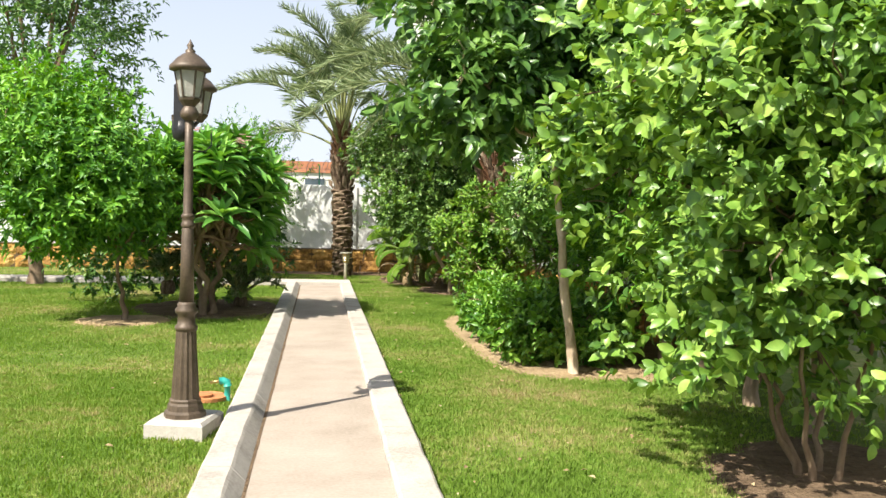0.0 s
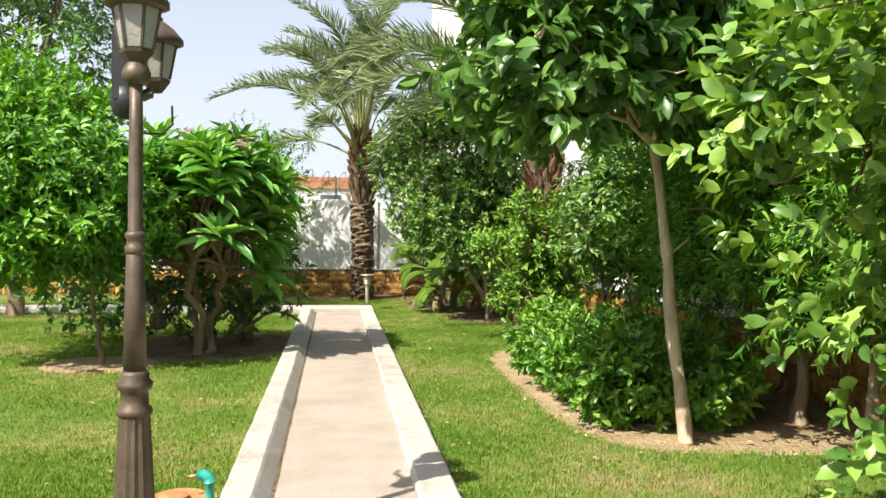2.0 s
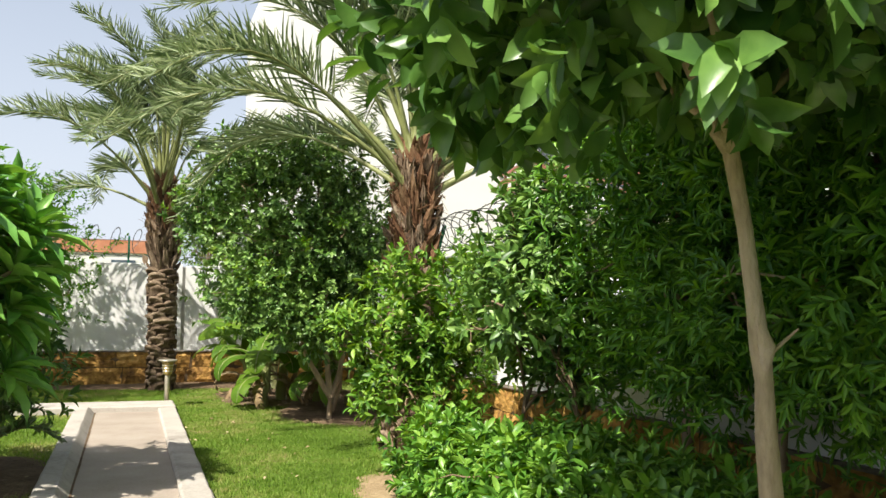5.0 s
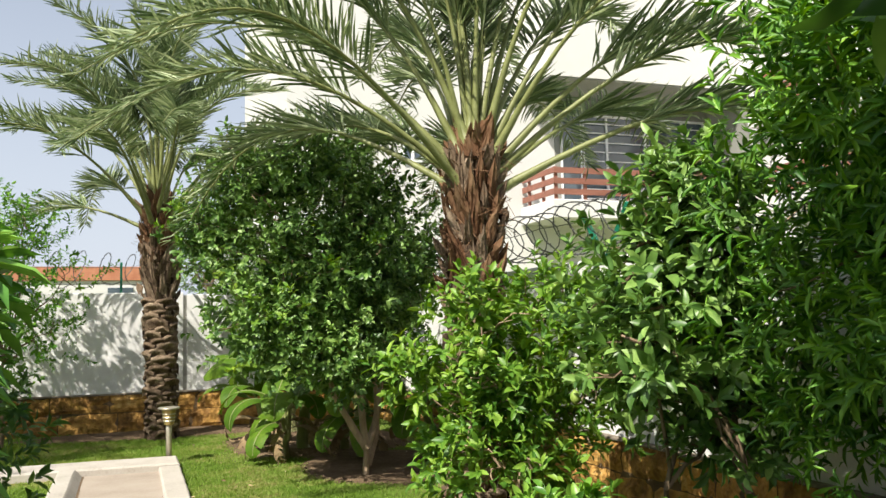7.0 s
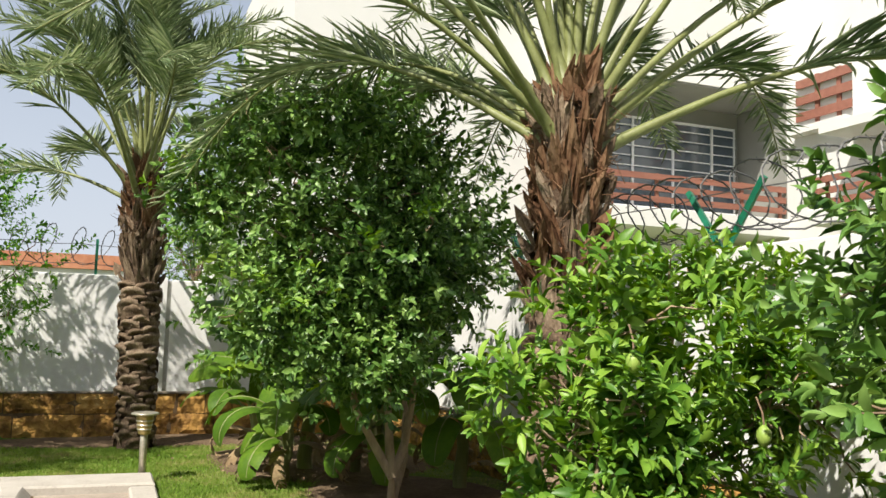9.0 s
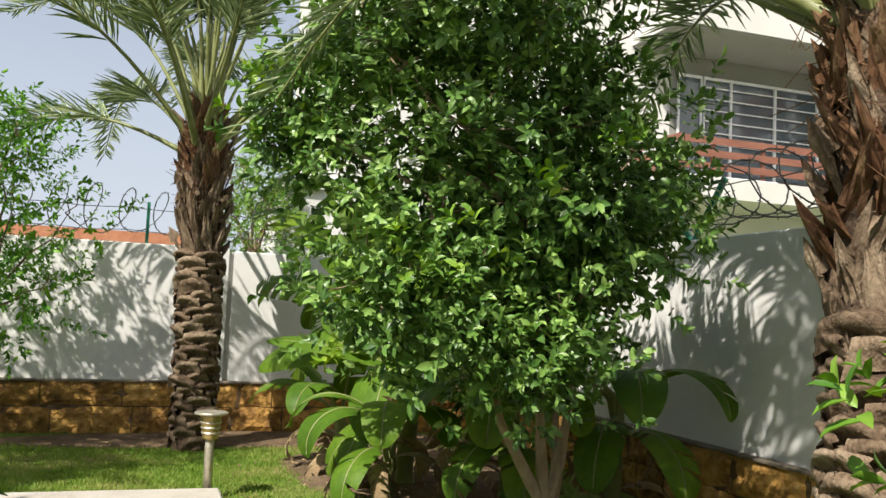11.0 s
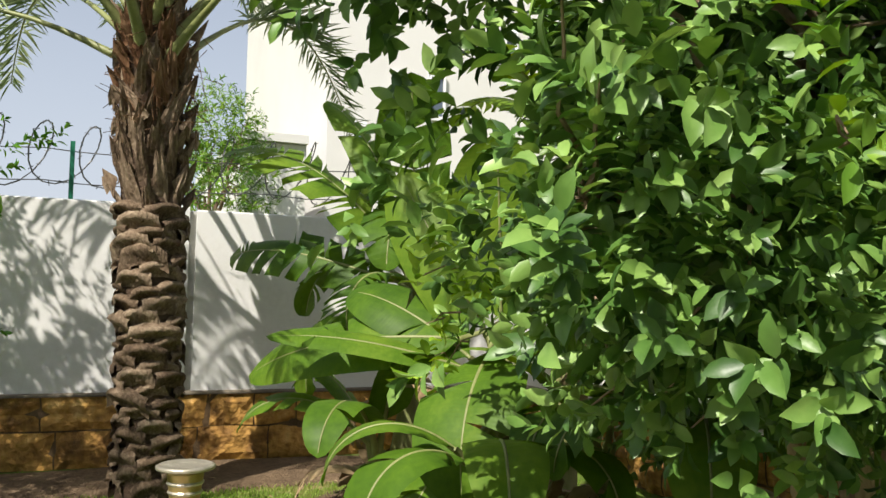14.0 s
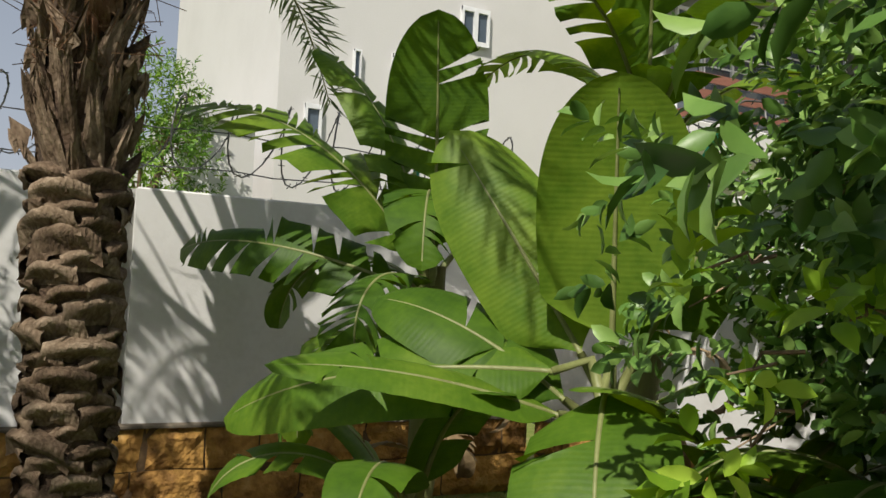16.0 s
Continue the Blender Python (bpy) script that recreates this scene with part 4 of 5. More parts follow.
HEDGE = [(2.80, 6.70), (3.32, 6.65), (2.80, 7.4), (3.35, 7.35), (2.82, 8.1), (3.4, 8.1), (2.85, 8.8), (2.88, 9.5), (3.4, 8.8)]
for i, (x, y) in enumerate(HEDGE):
    tree("hedge_shrub", "low leafy green shrub in the planting bed", "shrub", 60 + i, (x, y, 0), (x, y, 0.3),
         [((x, y, 0.32), (0.40, 0.41, 0.30))], M_HEDGE, 330, 8, 0.115, 0.046, 0.018, M_BARKD, group="low shrubs of the bed", stems=3, limbs=4, twigs=10, shoot=0.12, stem_spread=0.08, oval=True)
tree("lime_shrub", "open bushy lime tree with upright yellow-green leaves", "tree", 33, (3.0, 10.75, 0), (2.98, 10.75, 0.45),
     [((3.0, 10.75, 1.15), (0.50, 0.50, 0.42)), ((2.85, 10.7, 1.66), (0.22, 0.26, 0.24)), ((3.5, 11.0, 1.72), (0.30, 0.30, 0.25)), ((2.44, 10.85, 1.25), (0.17, 0.20, 0.15)),
      ((3.6, 10.6, 1.30), (0.34, 0.36, 0.30)), ((4.0, 10.75, 1.20), (0.32, 0.36, 0.38)), ((4.0, 10.9, 1.72), (0.22, 0.25, 0.22)), ((2.82, 10.7, 0.72), (0.30, 0.34, 0.26)), ((3.3, 10.7, 0.72), (0.34, 0.36, 0.28))],
     M_LIME, 780, 8, 0.115, 0.045, 0.022, M_BARKM, stems=4, limbs=12, up=0.85, shoot=0.17, rough=0.5, fill=0.7, oval=True, core=0.12, twigs=140)
tree("citrus_shrub", "dark green citrus shrub against the white wall", "tree", 34, (3.78, 9.5, 0), (3.72, 9.45, 0.7),
     [((3.5, 9.4, 1.80), (0.50, 0.50, 0.48)), ((3.92, 9.5, 1.60), (0.45, 0.50, 0.58)), ((3.32, 9.3, 1.38), (0.32, 0.33, 0.28)), ((3.55, 9.2, 2.28), (0.28, 0.28, 0.24)), ((3.85, 9.4, 1.02), (0.40, 0.40, 0.28))],
     M_DARKLEAF, 620, 8, 0.125, 0.050, 0.024, M_BARKD, stems=3, limbs=10, up=0.6, shoot=0.16, rough=0.45, oval=True, core=0.25, twigs=90)
TRUNK = [(3.02, 14.28, -0.05), (3.03, 14.29, 0.12), (3.04, 14.31, 0.30)]
dark_citrus = tree("citrus_tree", "dense dark green citrus tree with several slender stems", "tree", 35, (3.02, 14.28, 0), (2.9, 14.2, 0.95),
     [((2.55, 14.12, 2.15), (1.0, 0.72, 0.95)), ((1.48, 14.55, 2.50), (0.42, 0.40, 0.42)), ((1.85, 14.2, 2.98), (0.50, 0.42, 0.40)), ((3.32, 14.1, 2.15), (0.62, 0.7, 0.75)), ((2.0, 13.88, 1.5), (0.55, 0.44, 0.48)), ((2.5, 14.1, 3.2), (0.72, 0.6, 0.42)),
      ((3.15, 14.1, 2.9), (0.30, 0.35, 0.28)), ((2.75, 13.9, 1.25), (0.60, 0.42, 0.38)), ((3.15, 15.2, 1.8), (0.85, 0.65, 1.0)), ((2.95, 14.85, 1.6), (0.45, 0.36, 0.70)), ((3.45, 15.95, 1.6), (0.7, 0.5, 0.95))],
     M_DARKLEAF, 3200, 8, 0.090, 0.045, 0.032, M_BARKM, limbs=16, shoot=0.16, rough=0.45, oval=True, core=0.7, core_leaf=1.05, twigs=120, lines=[
         TRUNK, [(3.04, 14.31, 0.28), (2.90, 14.29, 0.50), (2.70, 14.26, 0.83), (2.55, 14.15, 1.35), (2.3, 14.0, 1.8)],
         [(3.04, 14.31, 0.28), (3.00, 14.28, 0.55), (2.97, 14.27, 0.9), (2.95, 14.2, 1.5), (2.75, 14.1, 2.1)],
         [(3.05, 14.32, 0.28), (3.16, 14.36, 0.55), (3.24, 14.40, 0.95), (3.3, 14.4, 1.6)],
         [(3.06, 14.33, 0.10), (3.19, 14.45, 0.42), (3.24, 14.6, 0.8), (3.2, 14.8, 1.4)]])


def new_growth(root, mat, seed, spots, each, length, width):
    """Tufts of bright young leaves on short twigs at the crown's outside."""
    rng = np.random.default_rng(seed)
    o = Vector(root.location)
    blobs = [(tuple(Vector(q) - o), (r, r, r)) for q, r in spots]
    me, pts, d = crown_mesh(rng, mat, blobs, each * len(blobs), 7, length, width, up=0.8, shoot=0.10, fill=0.8, oval=True, floor=-9)
    tagged(part("new_growth", me, mat, root, "tufts of bright young leaves"), kind="stuff")
    for c, r in blobs:
        inner = Vector(c).lerp(Vector((-0.3, 0.0, 1.7)), 0.1)
        part("limb", Geo().tube(bend(rng, inner, c, 4, 0.02), [0.004, 0.0035, 0.003, 0.003, 0.002], 5), M_BARKD, root)


new_growth(dark_citrus, M_YOUNG, 81, [((1.79, 15.02, 1.47), 0.05), ((1.95, 14.86, 1.39), 0.06), ((1.82, 14.99, 1.19), 0.06), ((1.76, 14.93, 1.30), 0.04), ((2.20, 14.40, 1.36), 0.05)], 3, 0.095, 0.046)
new_growth(dark_citrus, M_LIME, 82, [((1.30, 14.35, 2.75), 0.20), ((1.15, 14.4, 2.5), 0.16), ((1.4, 14.2, 2.4), 0.16), ((2.1, 13.1, 1.75), 0.14), ((2.5, 13.05, 2.1), 0.16), ((1.8, 13.25, 1.65), 0.14), ((2.9, 13.1, 2.3), 0.18)], 6, 0.085, 0.042)
tree("garden_tree", "small round garden tree with a thin trunk in the lawn", "tree", 36, (-1.86, 9.82, 0), (-1.95, 9.85, 0.95),
     [((-2.35, 9.9, 1.85), (1.1, 1.1, 0.85)), ((-2.9, 10.0, 2.4), (1.1, 1.1, 0.9)), ((-1.8, 9.8, 1.6), (0.85, 0.85, 0.6)), ((-2.6, 9.7, 1.35), (0.9, 0.8, 0.45))],
     M_LEFTTREE, 2600, 7, 0.135, 0.050, 0.032, M_BARKD, limbs=10, shoot=0.16, rough=0.3, core=0.3)
tree("understorey_shrub", "dark leafy shrub filling under the frangipani", "shrub", 70, (-1.3, 11.7, 0), (-1.3, 11.7, 0.4),
     [((-1.5, 11.8, 0.85), (0.9, 0.7, 0.75)), ((-0.6, 11.7, 0.9), (0.75, 0.6, 0.75)), ((-2.6, 12.2, 0.8), (0.8, 0.7, 0.7))], M_BROADLEAF, 900, 8, 0.12, 0.045, 0.025, M_BARKD, stems=3, limbs=8, twigs=20)
tree("tall_tree", "tall feathery dark green tree behind the garden", "tree", 37, (-4.6, 15.2, 0), (-4.6, 15.2, 2.4),
     [((-4.6, 15.2, 4.6), (2.0, 1.9, 1.7)), ((-4.1, 15.2, 6.0), (1.5, 1.5, 1.3)), ((-5.6, 15.0, 3.2), (1.7, 1.5, 1.3))],
     M_BROADLEAF, 2200, 8, 0.17, 0.05, 0.11, M_BARKD, limbs=12, droop=0.45, shoot=0.3)
tree("myrtle_tree", "fine-leaved bushy tree close to the back wall", "tree", 38, (-0.95, 18.6, 0), (-0.9, 18.6, 1.2),
     [((-0.72, 18.6, 2.15), (0.85, 0.65, 0.85)), ((-1.45, 18.5, 2.85), (0.9, 0.75, 0.75)), ((-0.65, 18.5, 1.45), (0.62, 0.55, 0.5)), ((-1.9, 18.5, 1.7), (0.8, 0.7, 0.8)), ((-0.85, 18.6, 3.0), (0.5, 0.5, 0.4))],
     M_LEFTTREE, 1050, 9, 0.085, 0.036, 0.035, M_BARKD, limbs=10, shoot=0.2, rough=0.42)
tree("conifer", "light green feathery tree beyond the white wall", "tree", 39, (2.25, 24.3, 0), (2.25, 24.3, 2.3),
     [((2.25, 24.3, 2.9), (0.75, 0.7, 0.7)), ((2.3, 24.3, 3.6), (0.5, 0.5, 0.6))], M_LIME, 700, 9, 0.10, 0.025, 0.05, M_BARKD, limbs=6, shoot=0.22)


# ---- frangipani ----
def frangipani():
    rng = np.random.default_rng(51)
    base = Vector((-0.95, 10.5, 0))
    root = thing("frangipani", "frangipani with thick forked stems, long leaves and pink flowers", "shrub", at=base)
    tips = []
    for k in range(3):
        w = k * 2.1 + 0.4
        fork = Vector((0.28 * math.cos(w), 0.28 * math.sin(w), 0.85 + 0.12 * k))
        part("trunk", Geo().tube(bend(rng, (0.05 * math.cos(w), 0.05 * math.sin(w), -0.05), fork, 6, 0.045), [0.055, 0.05, 0.046, 0.043, 0.04, 0.038, 0.036], 9), M_BARKD, root, smooth=True)
        for j in range(24):
            a = rng.uniform(0, 6.283)
            q = rng.uniform(0.2, 1.0) ** 0.6 * 0.98
            tip = Vector((q * math.cos(a), q * 0.95 * math.sin(a), 2.4 - 0.7 * q ** 2 + rng.normal() * 0.15 - 0.45 * (j % 3 == 0) - 0.5 * (j % 5 == 0)))
            part("limb", Geo().tube(bend(rng, fork, tip, 5, 0.04, 0.05), [0.032, 0.028, 0.024, 0.021, 0.018, 0.015], 6), M_BARKD, root, smooth=True)
            tips.append((tip, (tip - fork).normalized()))
    blooms = [(Vector((0.53, -0.55, 2.10)), Vector((0.4, -0.5, 0.8))), (Vector((-0.01, -0.50, 2.22)), Vector((0, -0.5, 0.9)))]
    for tip, d in blooms:
        part("limb", Geo().tube(bend(rng, (0.1, -0.1, 1.0), tip, 5, 0.04, 0.05), [0.032, 0.028, 0.024, 0.021, 0.018, 0.015], 6), M_BARKD, root, smooth=True)
    tips += blooms
    P, A, Nn, Ln = [], [], [], []
    for tip, d in tips:
        d = (d + Vector((0, 0, 0.7))).normalized()
        u = d.orthogonal().normalized()
        v = d.cross(u)
        for k in range(17):
            w = k * 2.4 + rng.normal() * 0.1
            t = k / 16
            ang = 1.5 - 1.05 * t + rng.normal() * 0.12
            side = u * math.cos(w) + v * math.sin(w)
            P.append(tip + d * (0.12 * t - 0.05))
            A.append(d * math.cos(ang) + side * math.sin(ang) - Vector((0, 0, 0.06)))
            Nn.append(d * math.sin(ang) - side * math.cos(ang) + Vector((0, 0, 0.3)))
            Ln.append(rng.uniform(0.38, 0.56) * (1.05 - 0.45 * t))
    Ln = np.array(Ln)
    part("crown", leaf_mesh("crown", M_FRANGI, np.array(P), np.array(A), np.array(Nn), Ln, Ln * 0.26, True), None, root)
    for tip, d in blooms:
        P, A, Nn = [], [], []
        c = tip + Vector((0, -0.03, 0.22))
        for k in range(22):
            q = c + Vector(rng.normal(size=3)) * 0.055
            for j in range(5):
                w = j * 1.2566 + k
                P.append(q)
                A.append(Vector((math.cos(w), math.sin(w), 0.35)))
                Nn.append(Vector((0, 0, 1)))
        part("flower_cluster", leaf_mesh("flower_cluster", M_PETAL, np.array(P), np.array(A), np.array(Nn), np.full(len(P), 0.050), np.full(len(P), 0.034)), None, root, "pink and white flower cluster")["kind"] = "stuff"


frangipani()


# ---- small plants and litter ----
def cycad(label, seed, base, fronds, length):
    rng = np.random.default_rng(seed)
    root = thing("cycad", label, "plant", at=base)
    part("stem", Geo().lathe([(0.09, -0.03), (0.11, 0.05), (0.09, 0.14), (0.03, 0.18)], 12), M_BOOT, root, smooth=True)
    st, lf = frond_mesh(seed, length, 0.9, 0.35, 0.13, 46)
    for k in range(fronds):
        f = part("frond", st, None, root)
        f.matrix_basis = Matrix.Translation((0, 0, 0.15)) @ Euler((0, -radians(62 - 50 * k / fronds + rng.normal() * 5), k * 2.4)).to_matrix().to_4x4() @ Matrix.Scale(rng.uniform(0.8, 1.05), 4)
        tagged(part("foliage", lf, None, f), kind="stuff")


cycad("small spiky cycad under the frangipani", 5, (-0.55, 11.6, 0), 16, 0.75)
cycad("small pale cycad beside the garden tree", 6, (-1.55, 11.2, 0.25), 10, 0.6)


def lemon(at):
    ob = thing("lemon", "unripe yellow-green lemon hanging in the lime tree", "fruit", at=at)
    part("fruit", Geo().lathe([(0.005, -0.045), (0.012, -0.040), (0.026, -0.026), (0.032, -0.004), (0.029, 0.018), (0.017, 0.034), (0.005, 0.044)], 14), M_FRUIT, ob, smooth=True)
    part("stalk", Geo().tube([(0, 0, 0.043), (0.01, 0.02, 0.09), (0.03, 0.08, 0.15)], 0.004, 5), M_BARKD, ob)


lemon((2.73, 10.3, 1.40))
lemon((3.31, 10.22, 1.11))


def litter(seed):
    rng = np.random.default_rng(seed)
    spots = []
    for x0, x1, y0, y1, n in ((1.3, 2.4, 2, 15, 60), (-3, -0.1, 3, 15, 60), (2.3, 4.0, 5.6, 6.6, 40), (2.6, 4.3, 2.0, 4.0, 40), (1.3, 3.2, 16, 19, 70), (1.24, 1.3, 3, 14, 16)):
        spots.append(np.stack([rng.uniform(x0, x1, n), rng.uniform(y0, y1, n), np.full(n, 0.022)], 1))
    P = np.concatenate(spots)
    a = rng.uniform(0, 6.283, len(P))
    A = np.stack([np.cos(a), np.sin(a), rng.normal(size=len(P)) * 0.1], 1)
    N = np.stack([rng.normal(size=len(P)) * 0.3, rng.normal(size=len(P)) * 0.3, np.ones(len(P))], 1)
    L = rng.uniform(0.02, 0.06, len(P))
    tagged(new("fallen_leaf_litter", leaf_mesh("fallen_leaf_litter", M_LITTER, P, A, N, L, L * 0.5)), "scattered dry fallen leaves on lawn and soil", "leaf litter", "", "stuff")


litter(77)


# ---- banana plants ----
def banana_leaf(seed, length, width, arch, curl, tears):
    """A blade along local x, with a raised midrib, drooping halves and torn edges."""
    r = np.random.default_rng(seed)
    n, m = 30, 4
    g = Geo()
    mid, ang = [], arch
    p = Vector((0, 0, 0))
    for i in range(n + 1):
        mid.append((p.copy(), ang))
        ang -= curl / n * (0.5 + i / n)
        p = p + Vector((math.cos(ang), 0, math.sin(ang))) * (length / n)
    for s in (-1, 1):
        cut = set(int(q) for q in r.choice(np.arange(3, n - 2), tears, replace=False))
        rows, sag = [], 0.10 + 0.1 * r.random()
        for i in range(n + 1):
            t = i / n
            prof = min(1.0, (t + 0.012) / 0.13) ** 0.55 * max(0.0, 1 - t ** 6) ** 0.6 * (0.86 + 0.14 * math.sin(math.pi * t)) * width * 0.5
            if i in cut:
                sag = 0.05 + 0.55 * r.random() * (1 if tears > 3 else 0.4)
            q, a = mid[i]
            up = Vector((-math.sin(a), 0, math.cos(a)))
            row = []
            for k in range(m + 1):
                f = k / m
                row.append(q + Vector((math.cos(a), 0, math.sin(a))) * (0.10 * f * width) + Vector((0, s, 0)) * prof * f * (1 - 0.35 * sag * f)
                           + up * (0.05 * f * (1 - f) * width + 0.0010 * (-1) ** i * f) - Vector((0, 0, 1)) * prof * sag * f * f * 1.1)
            if i in cut:
                rows.append((row, True))
            rows.append((row, False))
            if i in cut:
                gap = [w + Vector((math.cos(a), 0, math.sin(a))) * 0.015 * k for k, w in enumerate(row)]
                rows[-1] = (gap, False)
        v, f = [], []
        for row, _ in rows:
            v += row
        for i in range(len(rows) - 1):
            if rows[i][1]:
                continue
            for k in range(m):
                q = i * (m + 1) + k
                f.append((q, q + 1, q + m + 2, q + m + 1) if s > 0 else (q + m + 1, q + m + 2, q + 1, q))
        g.add(v, f)
    rib = Geo().tube([q + Vector((0, 0, -0.004)) for q, _ in mid], [0.011 * (1 - 0.85 * i / n) + 0.002 for i in range(n + 1)], 6)
    return g, rib


def banana(label, seed, base, height, leaves, r0=0.085):
    """leaves: heading, start angle, length, width, curl, tears, twist, height on the stem."""
    rng = np.random.default_rng(seed)
    root = thing("banana_plant", label, "banana plant", "banana plants", at=base)
    pts = bend(rng, (0, 0, -0.05), (0.04, 0.02, height), 6, 0.015)
    part("stem", Geo().tube(pts, [r0 * (1 - 0.35 * i / 6) for i in range(7)], 12), M_BANSTEM, root, smooth=True)
    for k in range(5):
        w = k * 1.3 + seed
        a = Vector((math.cos(w), math.sin(w), 0))
        z = height * (0.25 + 0.12 * k)
        g, rib = banana_leaf(seed * 7 + k, 0.7, 0.16, 0.6, 3.4, 5)
        ob = part("dry_leaf", mesh_of("dry_leaf", g, M_DRY, True), None, root, "withered brown hanging leaf")
        ob.matrix_basis = Matrix.Translation(a * r0 * 0.9 + Vector((0, 0, z))) @ Euler((0.3 * math.sin(k), 0, w)).to_matrix().to_4x4()
    for k, (head, start, length, width, curl, tears, twist, z) in enumerate(leaves):
        g, rib = banana_leaf(seed * 100 + k, length, width, 0.0, curl, tears)
        off = Vector((math.cos(radians(head)), math.sin(radians(head)), 0))
        foot = Vector((0.03, 0.015, height * z))
        m = Matrix.Translation(foot + off * 0.22 * math.cos(radians(start)) + Vector((0, 0, 0.22 * math.sin(radians(start))))) @ Matrix.Rotation(radians(head), 4, "Z") @ Matrix.Rotation(-radians(start), 4, "Y") @ Matrix.Rotation(radians(twist), 4, "X")
        blade = part("leaf", mesh_of("leaf", g, M_BANANA, True), None, root)
        blade.matrix_basis = m
        part("midrib", mesh_of("midrib", rib, M_RACHIS, True), None, blade, "pale green midrib")
        stalk = Geo().tube([foot - Vector((0, 0, 0.18)), foot + off * 0.08 * math.cos(radians(start)) + Vector((0, 0, 0.06)), m.translation], [0.03, 0.024, 0.017], 7)
        part("leaf_stalk", stalk, M_RACHIS, root, smooth=True)


banana("banana plant with broad arching pale green leaves", 1, (2.80, 16.52, 0), 1.05, [
    (232, 85, 0.95, 0.62, 0.25, 0, 0, 1.0), (132, 58, 1.03, 0.52, 0.2, 1, -70, 1.0), (153.5, 3, 1.38, 0.44, 0.86, 1, -48, 1.1), (147, 39, 0.87, 0.42, 0.84, 2, -50, 0.88),
    (167, 18, 1.06, 0.26, 0.46, 1, -30, 0.90), (226, -22, 0.86, 0.58, 1.25, 1, 6, 1.13), (200, -10, 0.7, 0.36, 1.6, 1, 0, 0.6), (300, 35, 1.0, 0.5, 2.0, 1, 0, 0.9), (345, 60, 1.1, 0.46, 1.2, 2, 60, 1.0), (185, -15, 0.75, 0.32, 1.4, 2, -20, 0.62)])
banana("tall banana plant with torn dark green leaves", 2, (2.95, 18.3, 0), 1.62, [
    (155, 20, 1.52, 0.46, 1.04, 8, -62, 0.89), (174, 57, 1.66, 0.64, 1.25, 11, -45, 0.91), (235, 85, 1.15, 0.62, 0.2, 3, 0, 1.0),
    (180, 80, 1.65, 0.42, 1.0, 5, -68, 0.82), (240, 50, 1.2, 0.46, 2.4, 9, 0, 0.95), (20, 45, 1.4, 0.42, 2.0, 6, 0, 0.95), (205, 15, 1.1, 0.44, 2.0, 9, 0, 0.74), (215, 30, 1.0, 0.44, 3.0, 9, 0, 0.85), (165, -5, 0.9, 0.40, 1.6, 9, -15, 0.72), (120, 30, 1.2, 0.45, 2.0, 7, 0, 0.9)], 0.10)
banana("banana plant with upright torn leaves beside the wall", 3, (3.80, 17.5, 0), 2.4, [
    (200, 60, 1.4, 0.42, 2.0, 10, 0, 0.97), (260, 55, 1.4, 0.44, 2.2, 10, 0, 0.95), (110, 60, 1.3, 0.42, 1.8, 7, 0, 0.95), (310, 50, 1.2, 0.40, 2.2, 6, 0, 0.92), (230, 80, 1.4, 0.46, 1.0, 5, 0, 1.0), (225, 30, 1.1, 0.42, 2.4, 8, 0, 0.8)], 0.10)
banana("young banana sucker with drooping leaves", 4, (2.35, 17.25, 0), 0.45, [
    (175, 45, 0.8, 0.30, 2.0, 2, -20, 1.0), (230, 50, 0.85, 0.32, 2.2, 1, 0, 1.0), (270, 65, 0.8, 0.3, 1.2, 1, 0, 1.0), (140, 60, 0.8, 0.28, 1.4, 2, 0, 1.0)], 0.06)
banana("young banana sucker with drooping leaves", 5, (3.25, 16.2, 0), 0.55, [
    (215, 45, 0.85, 0.34, 2.0, 1, 0, 1.0), (260, 60, 0.9, 0.34, 1.6, 1, 0, 1.0), (170, 60, 0.8, 0.3, 1.2, 1, 0, 1.0), (300, 50, 0.8, 0.3, 1.6, 1, 0, 1.0)], 0.06)

banana("shaded banana plant with broad hanging leaves", 6, (4.0, 15.15, 0), 0.85, [
    (250, 40, 0.95, 0.42, 2.2, 2, 0, 1.0), (205, 35, 0.9, 0.40, 2.3, 1, 0, 1.0), (300, 40, 0.9, 0.40, 2.2, 2, 0, 1.0), (160, 45, 0.9, 0.38, 2.0, 2, 0, 0.95), (230, 10, 0.8, 0.36, 1.7, 2, 0, 0.8), (275, 10, 0.8, 0.36, 1.8, 2, 0, 0.75)], 0.07)
banana("shaded banana plant with broad hanging leaves", 7, (3.3, 15.5, 0), 0.70, [
    (235, 35, 0.85, 0.40, 2.3, 1, 0, 1.0), (190, 40, 0.85, 0.38, 2.2, 2, 0, 1.0), (280, 40, 0.85, 0.38, 2.2, 1, 0, 1.0), (140, 45, 0.8, 0.36, 2.0, 2, 0, 0.95), (215, 5, 0.7, 0.34, 1.7, 2, 0, 0.75), (255, 5, 0.7, 0.34, 1.7, 2, 0, 0.7)], 0.07)
banana("low banana sucker with hanging leaves in the shade", 8, (2.45, 15.9, 0), 0.55, [
    (250, 40, 0.75, 0.36, 2.3, 1, 0, 1.0), (200, 30, 0.75, 0.36, 2.3, 1, 0, 1.0), (165, 40, 0.75, 0.34, 2.2, 1, 0, 1.0), (290, 40, 0.7, 0.34, 2.2, 1, 0, 0.95), (225, 5, 0.6, 0.30, 1.7, 1, 0, 0.75)], 0.06)

